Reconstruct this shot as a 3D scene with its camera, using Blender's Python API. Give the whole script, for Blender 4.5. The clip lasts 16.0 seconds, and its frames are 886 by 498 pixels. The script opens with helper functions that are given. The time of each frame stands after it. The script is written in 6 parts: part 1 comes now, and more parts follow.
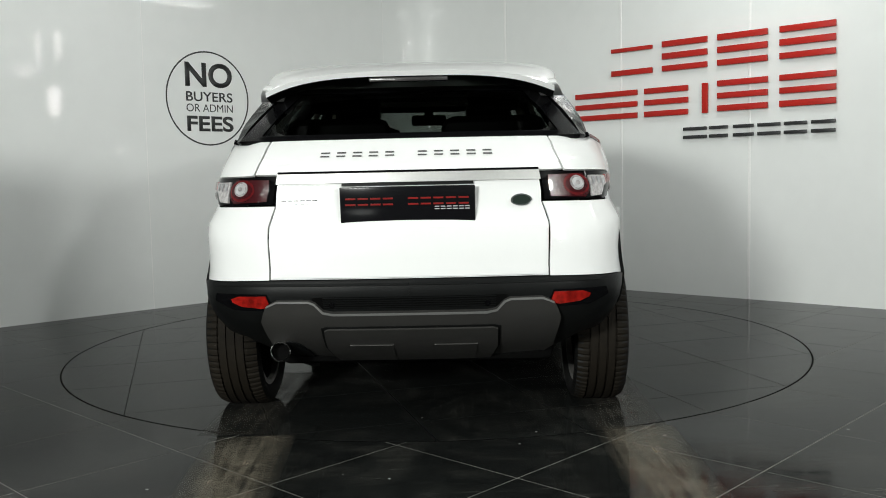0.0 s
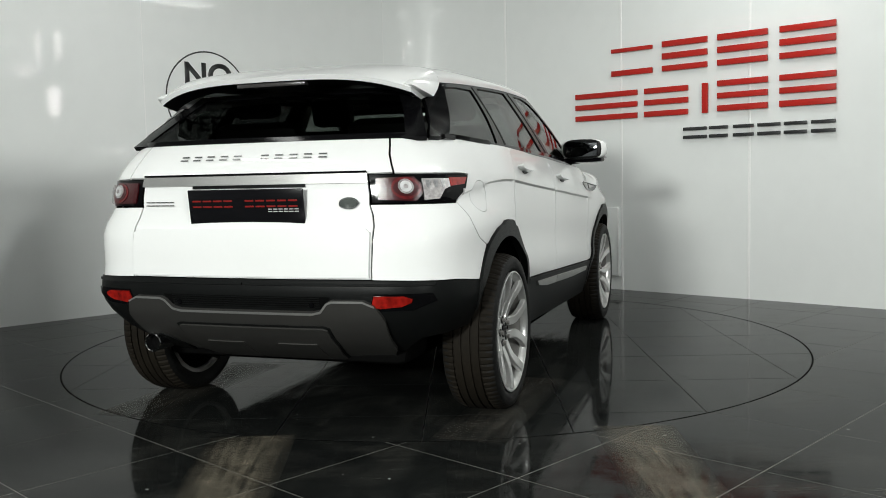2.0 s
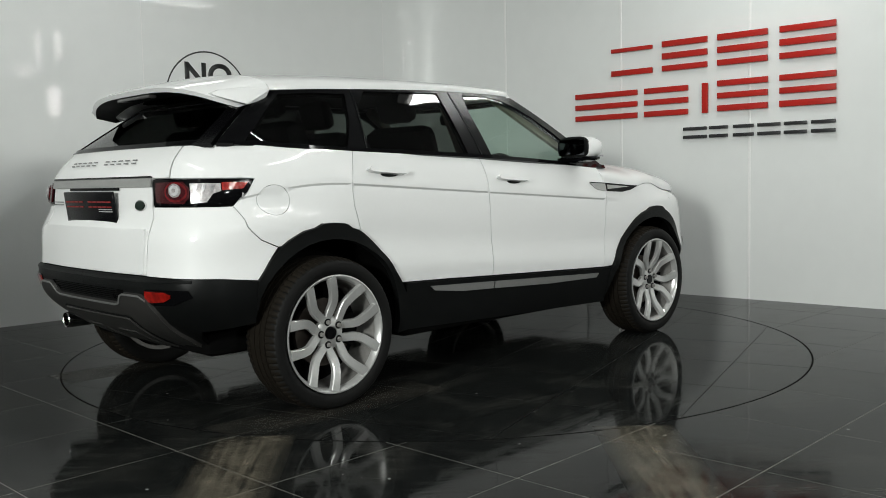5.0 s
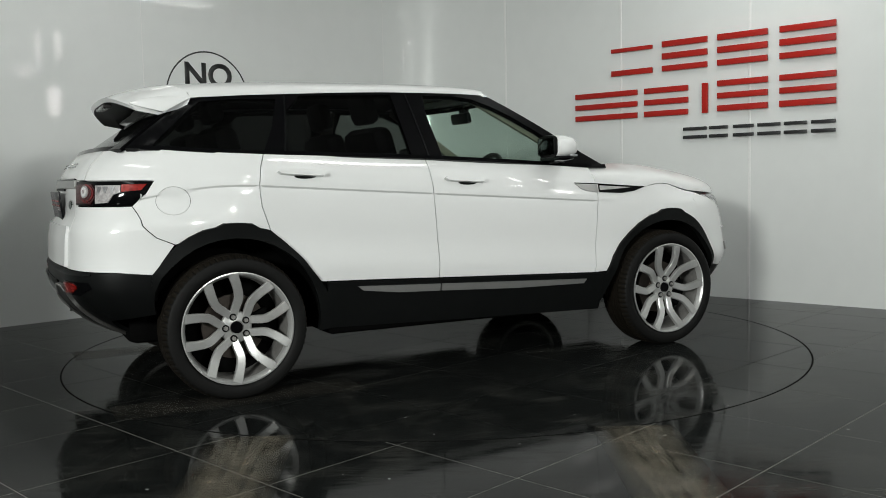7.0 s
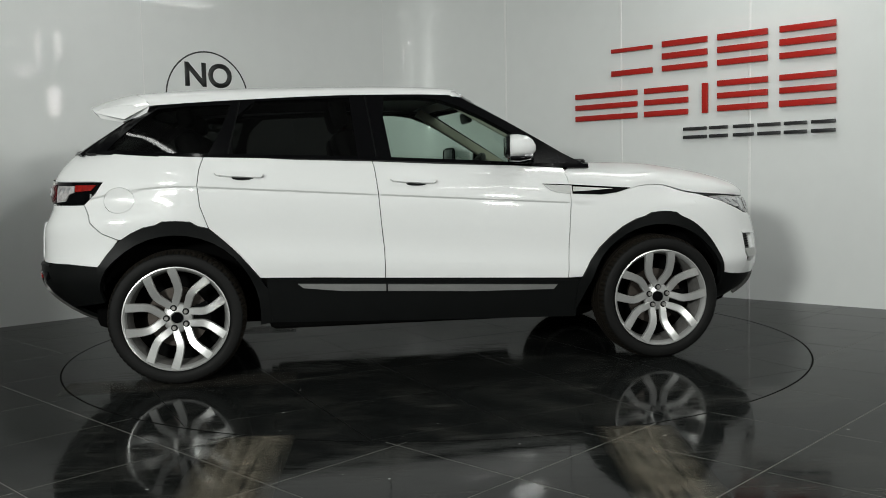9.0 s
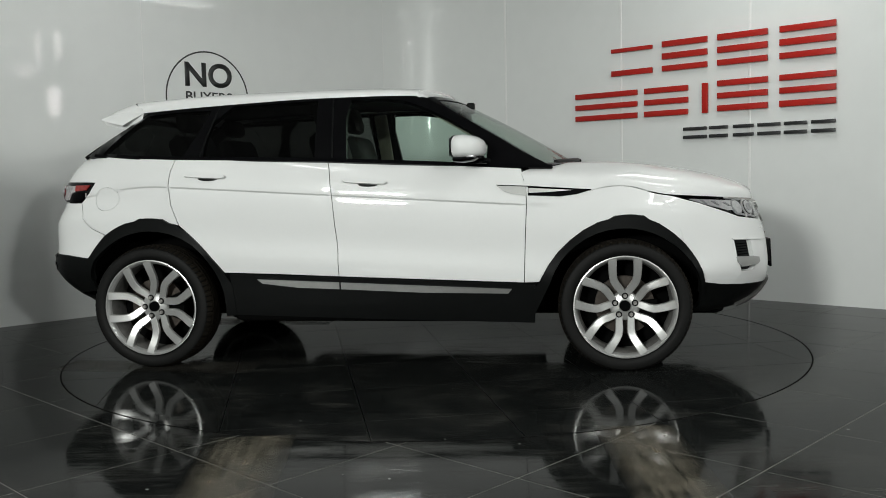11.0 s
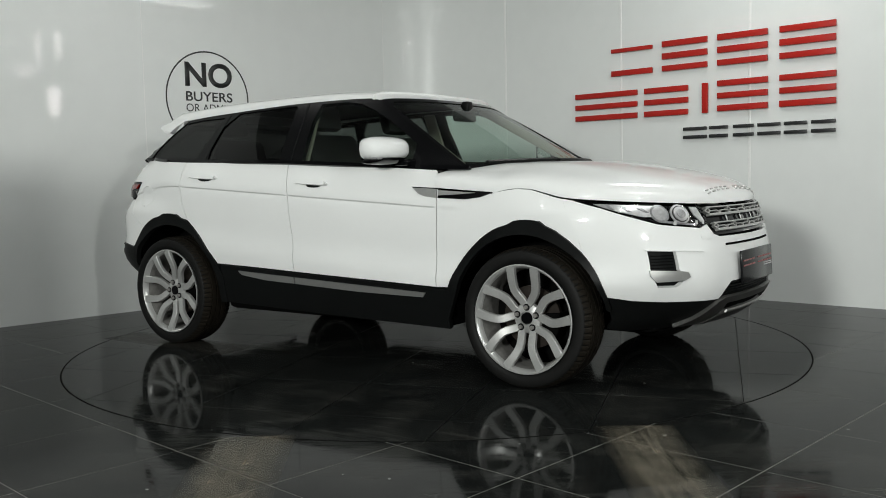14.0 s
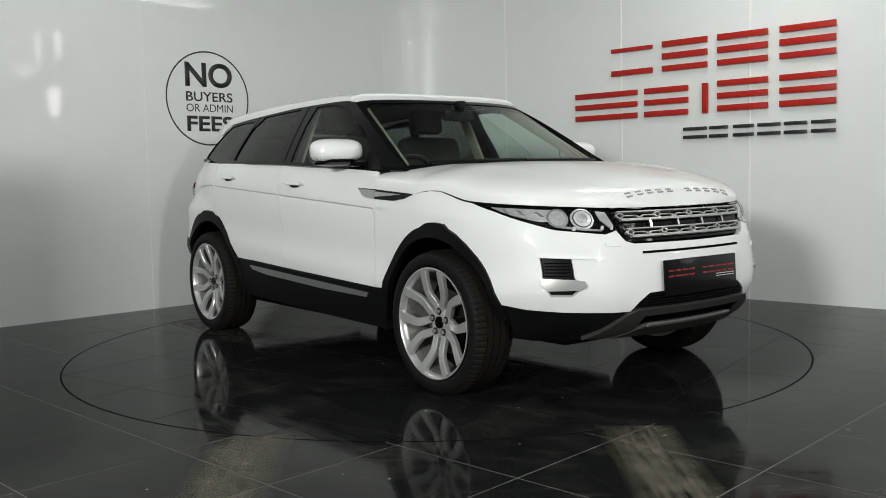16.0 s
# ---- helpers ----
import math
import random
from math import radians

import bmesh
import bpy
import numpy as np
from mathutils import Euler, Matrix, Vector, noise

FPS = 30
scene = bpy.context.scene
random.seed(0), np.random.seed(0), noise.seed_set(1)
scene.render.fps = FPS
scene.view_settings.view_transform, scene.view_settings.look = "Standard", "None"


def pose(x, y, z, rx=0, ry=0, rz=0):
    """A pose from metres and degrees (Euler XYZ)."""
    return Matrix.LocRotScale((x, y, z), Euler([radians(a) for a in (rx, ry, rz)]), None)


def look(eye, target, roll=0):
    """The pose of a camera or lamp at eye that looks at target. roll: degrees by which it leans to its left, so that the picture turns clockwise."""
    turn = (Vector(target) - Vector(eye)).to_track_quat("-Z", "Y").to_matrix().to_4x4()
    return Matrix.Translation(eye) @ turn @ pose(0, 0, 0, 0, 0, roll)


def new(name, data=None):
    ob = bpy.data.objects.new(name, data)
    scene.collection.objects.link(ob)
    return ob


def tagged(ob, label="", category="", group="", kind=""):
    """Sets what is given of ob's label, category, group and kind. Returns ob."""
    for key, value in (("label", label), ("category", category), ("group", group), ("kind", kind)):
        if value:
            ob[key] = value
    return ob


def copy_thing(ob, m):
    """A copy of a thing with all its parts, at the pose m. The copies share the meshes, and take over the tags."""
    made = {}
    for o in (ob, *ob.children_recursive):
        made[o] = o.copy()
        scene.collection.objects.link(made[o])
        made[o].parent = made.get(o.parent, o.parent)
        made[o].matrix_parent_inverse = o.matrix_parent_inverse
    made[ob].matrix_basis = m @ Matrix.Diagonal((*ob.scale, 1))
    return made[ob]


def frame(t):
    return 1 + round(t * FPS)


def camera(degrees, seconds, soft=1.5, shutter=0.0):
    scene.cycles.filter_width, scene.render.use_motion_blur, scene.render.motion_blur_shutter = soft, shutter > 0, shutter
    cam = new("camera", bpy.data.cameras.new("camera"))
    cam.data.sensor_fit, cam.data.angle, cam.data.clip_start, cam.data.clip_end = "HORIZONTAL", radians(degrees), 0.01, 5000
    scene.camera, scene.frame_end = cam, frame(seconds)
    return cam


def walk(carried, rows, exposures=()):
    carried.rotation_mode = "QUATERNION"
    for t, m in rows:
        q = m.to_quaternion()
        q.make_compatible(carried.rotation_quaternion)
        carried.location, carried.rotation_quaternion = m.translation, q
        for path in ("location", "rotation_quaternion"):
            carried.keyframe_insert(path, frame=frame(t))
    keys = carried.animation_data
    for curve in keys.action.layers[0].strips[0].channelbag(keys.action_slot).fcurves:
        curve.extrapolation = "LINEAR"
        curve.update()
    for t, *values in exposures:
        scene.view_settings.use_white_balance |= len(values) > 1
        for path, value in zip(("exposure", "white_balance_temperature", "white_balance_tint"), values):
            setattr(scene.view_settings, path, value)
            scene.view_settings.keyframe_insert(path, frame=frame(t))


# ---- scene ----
cam = camera(52.10, 16.0, soft=0.95)
EYE = (0.0, -5.797, 1.048)
AIM = look((0, 0, 0), (math.sin(radians(0.665)) * math.cos(radians(4.46)), math.cos(radians(0.665)) * math.cos(radians(4.46)), -math.sin(radians(4.46))), -1.243)
AIM.translation = EYE
walk(cam, [(0.0, AIM), (16.0, AIM)], exposures=[(0.0, -0.07), (3.5, -0.15), (7.0, -0.42), (9.0, -0.46), (12.5, -0.44), (14.5, -0.28), (16.0, -0.25)])

# ---- light ----
world = bpy.data.worlds.new("hall_air")
scene.world = world
world.use_nodes = True
world.node_tree.nodes["Background"].inputs[0].default_value = (0.55, 0.6, 0.62, 1)
world.node_tree.nodes["Background"].inputs[1].default_value = 0.05


def area(name, m, sx, sy, power, color=(1, 0.98, 0.95)):
    d = bpy.data.lights.new(name, "AREA")
    d.shape, d.size, d.size_y, d.energy, d.color = "RECTANGLE", sx, sy, power, color
    ob = new(name, d)
    ob.matrix_world = m
    return ob


KEY_R = look((4.4, -10.3, 2.85), (0.0, 0.4, 0.8))
KEY_L = look((-4.0, -10.3, 2.75), (0.3, 0.4, 0.8))
area("key_lamp", KEY_R, 0.42, 0.42, 235, (0.965, 1.0, 0.955))
area("key_lamp", KEY_L, 1.2, 0.75, 720, (0.965, 1.0, 0.955))
STRIPS = [(-2.0, -2.6), (2.0, -2.6), (-2.0, 0.4), (2.0, 0.4), (-2.4, -5.6), (2.4, -5.6)]
for sx, sy in STRIPS:
    area("strip_lamp", pose(sx, sy, 3.42, 0, 0, 45 if sx > 0 else -45), 1.4, 0.12, 27 if sx > 0 else 7, (0.965, 1.0, 0.965))


# ---- materials ----
def mat(name, color, rough=0.5, metal=0.0, grain=0.0, grain_scale=40.0, bump=0.0, bump_scale=200.0, coat=0.0, spec=0.5, rvar=0.0, stretch=(1, 1, 1)):
    m = bpy.data.materials.new(name)
    m.use_nodes = True
    n, l = m.node_tree.nodes, m.node_tree.links
    b = n["Principled BSDF"]
    b.inputs["Base Color"].default_value = (*color, 1)
    b.inputs["Roughness"].default_value = rough
    b.inputs["Metallic"].default_value = metal
    b.inputs["Specular IOR Level"].default_value = spec
    b.inputs["Coat Weight"].default_value = coat
    b.inputs["Coat Roughness"].default_value = 0.04
    co = n.new("ShaderNodeTexCoord")
    mp = n.new("ShaderNodeMapping")
    mp.inputs["Scale"].default_value = stretch
    l.new(co.outputs["Object"], mp.inputs[0])
    if grain or rvar:
        big, fine = n.new("ShaderNodeTexNoise"), n.new("ShaderNodeTexNoise")
        big.inputs["Scale"].default_value, fine.inputs["Scale"].default_value = grain_scale * 0.08, grain_scale
        big.inputs["Detail"].default_value, fine.inputs["Detail"].default_value = 6, 4
        for t in (big, fine):
            l.new(mp.outputs[0], t.inputs["Vector"])
        add = n.new("ShaderNodeMath")
        add.operation = "ADD"
        l.new(big.outputs["Fac"], add.inputs[0])
        l.new(fine.outputs["Fac"], add.inputs[1])
        if grain:
            r = n.new("ShaderNodeMapRange")
            r.inputs["From Min"].default_value, r.inputs["From Max"].default_value = 0.65, 1.35
            r.inputs["To Min"].default_value, r.inputs["To Max"].default_value = 1 - grain, 1 + grain
            l.new(add.outputs[0], r.inputs["Value"])
            x = n.new("ShaderNodeVectorMath")
            x.operation = "SCALE"
            x.inputs[0].default_value = color
            l.new(r.outputs[0], x.inputs["Scale"])
            l.new(x.outputs[0], b.inputs["Base Color"])
        if rvar:
            r = n.new("ShaderNodeMapRange")
            r.inputs["From Min"].default_value, r.inputs["From Max"].default_value = 0.65, 1.35
            r.inputs["To Min"].default_value, r.inputs["To Max"].default_value = max(0.02, rough - rvar), rough + rvar
            l.new(add.outputs[0], r.inputs["Value"])
            l.new(r.outputs[0], b.inputs["Roughness"])
    if bump:
        t, u = n.new("ShaderNodeTexNoise"), n.new("ShaderNodeBump")
        t.inputs["Scale"].default_value = bump_scale
        u.inputs["Strength"].default_value, u.inputs["Distance"].default_value = bump, 0.002
        l.new(mp.outputs[0], t.inputs["Vector"])
        l.new(t.outputs["Fac"], u.inputs["Height"])
        l.new(u.outputs[0], b.inputs["Normal"])
    return m


def glow(name, color, power):
    m = bpy.data.materials.new(name)
    m.use_nodes = True
    b = m.node_tree.nodes["Principled BSDF"]
    b.inputs["Base Color"].default_value = (*color, 1)
    b.inputs["Emission Color"].default_value = (*color, 1)
    b.inputs["Emission Strength"].default_value = power
    return m


def floor_mat(name, seed, laid=False):
    """Dark polished tile: cloudy colour, smears of dried mop water, pale dust specks."""
    m = mat(name, (0.0105, 0.0115, 0.0111), 0.12, 0, 0.35, 14, 0.05, 30, 0, 0.044, 0.06)
    n, l = m.node_tree.nodes, m.node_tree.links
    b = n["Principled BSDF"]
    co = n.new("ShaderNodeTexCoord")
    mp = n.new("ShaderNodeMapping")
    mp.inputs["Location"].default_value = (seed, seed * 0.7, 0)
    l.new(co.outputs["Object"], mp.inputs[0])
    old = b.inputs["Base Color"].links[0].from_socket
    # specks
    v = n.new("ShaderNodeTexVoronoi")
    v.inputs["Scale"].default_value = 12
    v.inputs["Randomness"].default_value = 1
    l.new(mp.outputs[0], v.inputs["Vector"])
    size = n.new("ShaderNodeSeparateXYZ")
    l.new(v.outputs["Color"], size.inputs[0])
    pw = n.new("ShaderNodeMath")
    pw.operation = "POWER"
    pw.inputs[1].default_value = 4.0
    l.new(size.outputs["X"], pw.inputs[0])
    sc = n.new("ShaderNodeMath")
    sc.operation = "MULTIPLY"
    sc.inputs[1].default_value = 0.085
    l.new(pw.outputs[0], sc.inputs[0])
    wn = n.new("ShaderNodeMath")
    wn.operation = "LESS_THAN"
    l.new(v.outputs["Distance"], wn.inputs[0])
    l.new(sc.outputs[0], wn.inputs[1])
    # smears
    sm = n.new("ShaderNodeTexNoise")
    sm.inputs["Scale"].default_value, sm.inputs["Detail"].default_value, sm.inputs["Distortion"].default_value = 2.3, 9, 1.2
    l.new(mp.outputs[0], sm.inputs["Vector"])
    rr = n.new("ShaderNodeMapRange")
    rr.inputs["From Min"].default_value, rr.inputs["From Max"].default_value = 0.47, 0.72
    rr.inputs["To Max"].default_value = 0.38
    l.new(sm.outputs["Fac"], rr.inputs["Value"])
    mx = n.new("ShaderNodeMix")
    mx.data_type = "RGBA"
    mx.inputs["B"].default_value = (0.038, 0.038, 0.034, 1)
    l.new(rr.outputs[0], mx.inputs["Factor"])
    l.new(old, mx.inputs["A"])
    mx2 = n.new("ShaderNodeMix")
    mx2.data_type = "RGBA"
    mx2.inputs["B"].default_value = (0.3, 0.3, 0.29, 1)
    l.new(wn.outputs[0], mx2.inputs["Factor"])
    l.new(mx.outputs["Result"], mx2.inputs["A"])
    l.new(mx2.outputs["Result"], b.inputs["Base Color"])
    # scuffed streaks break the polish
    mq = n.new("ShaderNodeMapping")
    mq.inputs["Scale"].default_value = (2.2, 26, 1)
    mq.inputs["Rotation"].default_value = (0, 0, 0.35)
    l.new(co.outputs["Object"], mq.inputs[0])
    sk = n.new("ShaderNodeTexNoise")
    sk.inputs["Scale"].default_value, sk.inputs["Detail"].default_value, sk.inputs["Distortion"].default_value = 1.3, 8, 0.8
    l.new(mq.outputs[0], sk.inputs["Vector"])
    pr = n.new("ShaderNodeMath")
    pr.operation = "MULTIPLY"
    l.new(sk.outputs["Fac"], pr.inputs[0])
    l.new(sm.outputs["Fac"], pr.inputs[1])
    ru = n.new("ShaderNodeMapRange")
    ru.inputs["From Min"].default_value, ru.inputs["From Max"].default_value = 0.20, 0.40
    ru.inputs["To Min"].default_value, ru.inputs["To Max"].default_value = 0.05, 0.16
    l.new(pr.outputs[0], ru.inputs["Value"])
    l.new(ru.outputs[0], b.inputs["Roughness"])
    mx3 = n.new("ShaderNodeMix")
    mx3.data_type = "RGBA"
    mx3.inputs["B"].default_value = (0.046, 0.046, 0.041, 1)
    rs = n.new("ShaderNodeMapRange")
    rs.inputs["From Min"].default_value, rs.inputs["From Max"].default_value, rs.inputs["To Max"].default_value = 0.285, 0.42, 0.4
    l.new(pr.outputs[0], rs.inputs["Value"])
    l.new(rs.outputs[0], mx3.inputs["Factor"])
    l.new(mx2.outputs["Result"], mx3.inputs["A"])
    l.new(mx3.outputs["Result"], b.inputs["Base Color"])
    if laid:
        # one pattern runs on over all the tiles
        geo = n.new("ShaderNodeNewGeometry")
        for k in [k for k in l if k.from_socket.name == "Object"]:
            to = k.to_socket
            l.remove(k)
            l.new(geo.outputs["Position"], to)
    return m


M_WALL = mat("white_wall_panel", (0.735, 0.75, 0.74), 0.36, 0, 0.02, 6, 0.3, 2.2, 0.3, 0.4, 0.05)
M_TRIM = mat("white_joint_trim", (0.8, 0.8, 0.79), 0.35, 0, 0.03, 30)
M_FLOOR = floor_mat("dark_polished_tile", 0.0, True)
M_DISC = floor_mat("dark_turntable_tile", 7.3)
M_GROUT = mat("pale_grout", (0.19, 0.19, 0.175), 0.6, 0, 0.4, 20, 0, 0, 0, 0.1)
M_GAP = mat("dark_gap", (0.003, 0.003, 0.003), 0.8, 0, 0.2, 40, 0, 0, 0, 0.03)
M_CEIL = mat("grey_ceiling", (0.35, 0.36, 0.36), 0.8, 0, 0.06, 5)
M_BACK = mat("grey_hall_wall", (0.22, 0.23, 0.24), 0.6, 0, 0.08, 4)
M_RED = mat("red_sign_face", (0.40, 0.016, 0.010), 0.38, 0, 0.06, 30, 0, 0, 0, 0.25)
M_BLACKSIGN = mat("black_sign_face", (0.015, 0.015, 0.016), 0.35, 0, 0.1, 30)
M_VINYL = mat("black_vinyl", (0.025, 0.026, 0.026), 0.45, 0, 0.08, 40)


def dust_mat(name, color, cover):
    """Dried tyre dust: streaks along the track, torn at the edges."""
    m = mat(name, color, 0.6, 0, 0.35, 25, 0, 0, 0, 0.2)
    n, l = m.node_tree.nodes, m.node_tree.links
    b = n["Principled BSDF"]
    co, mp = n.new("ShaderNodeTexCoord"), n.new("ShaderNodeMapping")
    mp.inputs["Scale"].default_value = (46, 1.6, 1)
    l.new(co.outputs["Object"], mp.inputs[0])
    st, cl = n.new("ShaderNodeTexNoise"), n.new("ShaderNodeTexNoise")
    st.inputs["Scale"].default_value, st.inputs["Detail"].default_value = 1.0, 5
    cl.inputs["Scale"].default_value, cl.inputs["Detail"].default_value = 5.0, 6
    l.new(mp.outputs[0], st.inputs["Vector"])
    l.new(co.outputs["Object"], cl.inputs["Vector"])
    # fade to nothing at the rim of the sheet
    sep = n.new("ShaderNodeSeparateXYZ")
    l.new(co.outputs["Generated"], sep.inputs[0])
    fade = None
    for ax in ("X", "Y"):
        k = n.new("ShaderNodeMath")
        k.operation = "PINGPONG"
        k.inputs[1].default_value = 0.5
        l.new(sep.outputs[ax], k.inputs[0])
        q = n.new("ShaderNodeMapRange")
        q.inputs["From Max"].default_value = 0.30 if ax == "X" else 0.02
        l.new(k.outputs[0], q.inputs["Value"])
        if fade is None:
            fade = q
        else:
            w = n.new("ShaderNodeMath")
            w.operation = "MULTIPLY"
            l.new(fade.outputs[0], w.inputs[0])
            l.new(q.outputs[0], w.inputs[1])
            fade = w
    ad = n.new("ShaderNodeMath")
    ad.operation = "ADD"
    l.new(st.outputs["Fac"], ad.inputs[0])
    l.new(cl.outputs["Fac"], ad.inputs[1])
    q = n.new("ShaderNodeMapRange")
    q.inputs["From Min"].default_value, q.inputs["From Max"].default_value, q.inputs["To Max"].default_value = 0.74, 1.36, cover
    l.new(ad.outputs[0], q.inputs["Value"])
    w = n.new("ShaderNodeMath")
    w.operation = "MULTIPLY"
    l.new(q.outputs[0], w.inputs[0])
    l.new(fade.outputs[0], w.inputs[1])
    l.new(w.outputs[0], b.inputs["Alpha"])
    return m


M_DUST = dust_mat("tan_tyre_dust", (0.23, 0.20, 0.15), 0.85)
M_DUST2 = dust_mat("grey_tyre_dust", (0.07, 0.064, 0.053), 0.75)
M_LAMPCASE = mat("white_lamp_casing", (0.7, 0.7, 0.7), 0.4, 0, 0.03, 20)
M_DIFF = glow("lamp_diffuser", (1, 0.98, 0.95), 6.0)


# ---- mesh helpers ----
def mesh_ob(name, bm, material, smooth=False, sharp=35):
    me = bpy.data.meshes.new(name)
    bm.normal_update()
    bm.to_mesh(me)
    bm.free()
    for mt in (material if isinstance(material, (list, tuple)) else [material]):
        me.materials.append(mt)
    if smooth:
        for p in me.polygons:
            p.use_smooth = True
        me.set_sharp_from_angle(angle=radians(sharp))
    return new(name, me)


def part(name, bm, material, parent, label="", smooth=True, sharp=35):
    ob = mesh_ob(name, bm, material, smooth, sharp)
    ob.parent = parent
    if label:
        tagged(ob, label)
    return ob


def box(bm, x0, x1, y0, y1, z0, z1, bevel=0.0, m=None):
    """Adds a box, bevelled, to bm; returns bm."""
    t = bmesh.new()
    r = bmesh.ops.create_cube(t, size=1)
    bmesh.ops.scale(t, vec=(x1 - x0, y1 - y0, z1 - z0), verts=t.verts)
    bmesh.ops.translate(t, vec=((x0 + x1) / 2, (y0 + y1) / 2, (z0 + z1) / 2), verts=t.verts)
    if bevel:
        bmesh.ops.bevel(t, geom=t.edges[:], offset=bevel, segments=2, affect="EDGES", profile=0.5)
    return merge(bm, t, m)


def merge(bm, t, m=None):
    if m is not None:
        t.transform(m)
    me = bpy.data.meshes.new("tmp")
    t.to_mesh(me)
    t.free()
    bm.from_mesh(me)
    bpy.data.meshes.remove(me)
    return bm


def prism(bm, outline, z0, z1, m=None):
    """A flat outline (x, y) drawn out from z0 to z1."""
    t = bmesh.new()
    lo = [t.verts.new((x, y, z0)) for x, y in outline]
    hi = [t.verts.new((x, y, z1)) for x, y in outline]
    t.faces.new(lo[::-1])
    t.faces.new(hi)
    k = len(lo)
    for i in range(k):
        t.faces.new((lo[i], lo[(i + 1) % k], hi[(i + 1) % k], hi[i]))
    bmesh.ops.recalc_face_normals(t, faces=t.faces)
    return merge(bm, t, m)


# ---- the hall ----
CORNER = Vector((-0.012, 4.01))
LDIR = Vector((-0.7343, -0.6788))
RDIR = Vector((0.7330, -0.6802))
WALL_H = 3.6


def wall_slab(name, p, q, thick, h, material, parent=None, z0=0.0):
    """A wall panel from p to q in plan, its face on that line, its body on the far side."""
    d = (q - p).normalized()
    nrm = Vector((-d.y, d.x))
    bm = bmesh.new()
    prism(bm, [p, q, q + nrm * thick, p + nrm * thick], z0, h)
    ob = mesh_ob(name, bm, material)
    ob.parent = parent
    return ob


def wall_run(name, origin, direction, cuts, flip, label):
    root = tagged(new(name), label, "wall", kind="structure")
    for a, b in zip(cuts, cuts[1:]):
        p, q = origin + direction * (a + 0.002), origin + direction * (b - 0.002)
        if flip:
            p, q = q, p
        wall_slab("panel", p, q, 0.09, WALL_H, M_WALL, root)
    return root


wall_left = wall_run("wall_left", CORNER, LDIR, [0.61, 3.20, 4.43, 5.65, 8.1, 10.5, 13.0], True, "glossy white wall of large plastic panels")
wall_right = wall_run("wall_right", CORNER, RDIR, [1.06, 2.37, 3.56, 4.78, 6.0, 8.4, 10.8, 13.2], False, "glossy white wall of tall narrow panels")

# the curved panel that rounds the corner
bm = bmesh.new()
A, B = CORNER + LDIR * 0.606, CORNER + RDIR * 1.056
arc = []
for i in range(25):
    u = i / 24
    arc.append(A * (1 - u) ** 2 + CORNER * 2 * u * (1 - u) + B * u * u)
rows = []
for off in (0.0, 0.09):
    for z in (0.0, WALL_H):
        row = []
        for i, p in enumerate(arc):
            d = (arc[min(i + 1, 24)] - arc[max(i - 1, 0)]).normalized()
            row.append(bm.verts.new((p.x - d.y * off, p.y + d.x * off, z)))
        rows.append(row)
for i in range(24):
    bm.faces.new((rows[0][i], rows[0][i + 1], rows[1][i + 1], rows[1][i]))
    bm.faces.new((rows[2][i + 1], rows[2][i], rows[3][i], rows[3][i + 1]))
    bm.faces.new((rows[1][i], rows[1][i + 1], rows[3][i + 1], rows[3][i]))
tagged(mesh_ob("wall_corner", bm, M_WALL, True), "white curved corner panel between two walls", "wall", kind="structure")

# joint trims
for d, runs, wdt in ((RDIR, (1.06, 2.37, 3.56, 4.78, 6.0), 0.022), (LDIR, (0.61, 3.20, 4.43), 0.008)):
    for s in runs:
        c = CORNER + d * s
        inn = Vector((d.y, -d.x)) if d is LDIR else Vector((-d.y, d.x))
        inn = inn * (-1 if inn.dot(Vector((0, -1))) < 0 else 1)
        bm = bmesh.new()
        k = 0.004 if d is RDIR else 0.0015
        prism(bm, [c - d * wdt / 2, c + d * wdt / 2, c + d * wdt * 0.3 + inn * k, c - d * wdt * 0.3 + inn * k], 0, WALL_H)
        tagged(mesh_ob("trim", bm, M_TRIM), "thin white plastic joint strip", "trim", kind="structure")


def wall_pose(direction, s, z):
    """A pose on a wall: x along the wall to the viewer's right, y up, z out of the wall."""
    right = direction if direction is RDIR else -direction
    x = Vector((right.x, right.y, 0))
    y = Vector((0, 0, 1))
    zz = x.cross(y)
    c = CORNER + direction * s
    return Matrix(((x.x, y.x, zz.x, c.x), (x.y, y.y, zz.y, c.y), (x.z, y.z, zz.z, z), (0, 0, 0, 1)))


# hatch cover beside a joint
hatch = tagged(new("access_panel"), "white access panel standing proud of the wall", "panel")
hatch.matrix_world = wall_pose(RDIR, 2.02, 0.127)
bm = bmesh.new()
box(bm, 0, 0.335, 0, 0.625, 0, 0.028, 0.004)
part("cover", bm, M_WALL, hatch)
bm = bmesh.new()
box(bm, 0.318, 0.331, 0.006, 0.619, 0.0282, 0.033, 0.002)
part("edge_strip", bm, M_TRIM, hatch, "raised white edge strip")

# floor and its tiles
TILE = 0.612
R_TABLE = 2.2514
TC = Vector((0.0184, 0.0096))
GANG = radians(45.4)


bm = bmesh.new()
prism(bm, [(-14, -16), (14, -16), (14, 12), (-14, 12)], -0.25, -0.0007)
tagged(mesh_ob("floor", bm, M_GROUT), "dark polished tiled showroom floor", "floor", kind="structure")
FLOOR = bpy.data.objects["floor"]


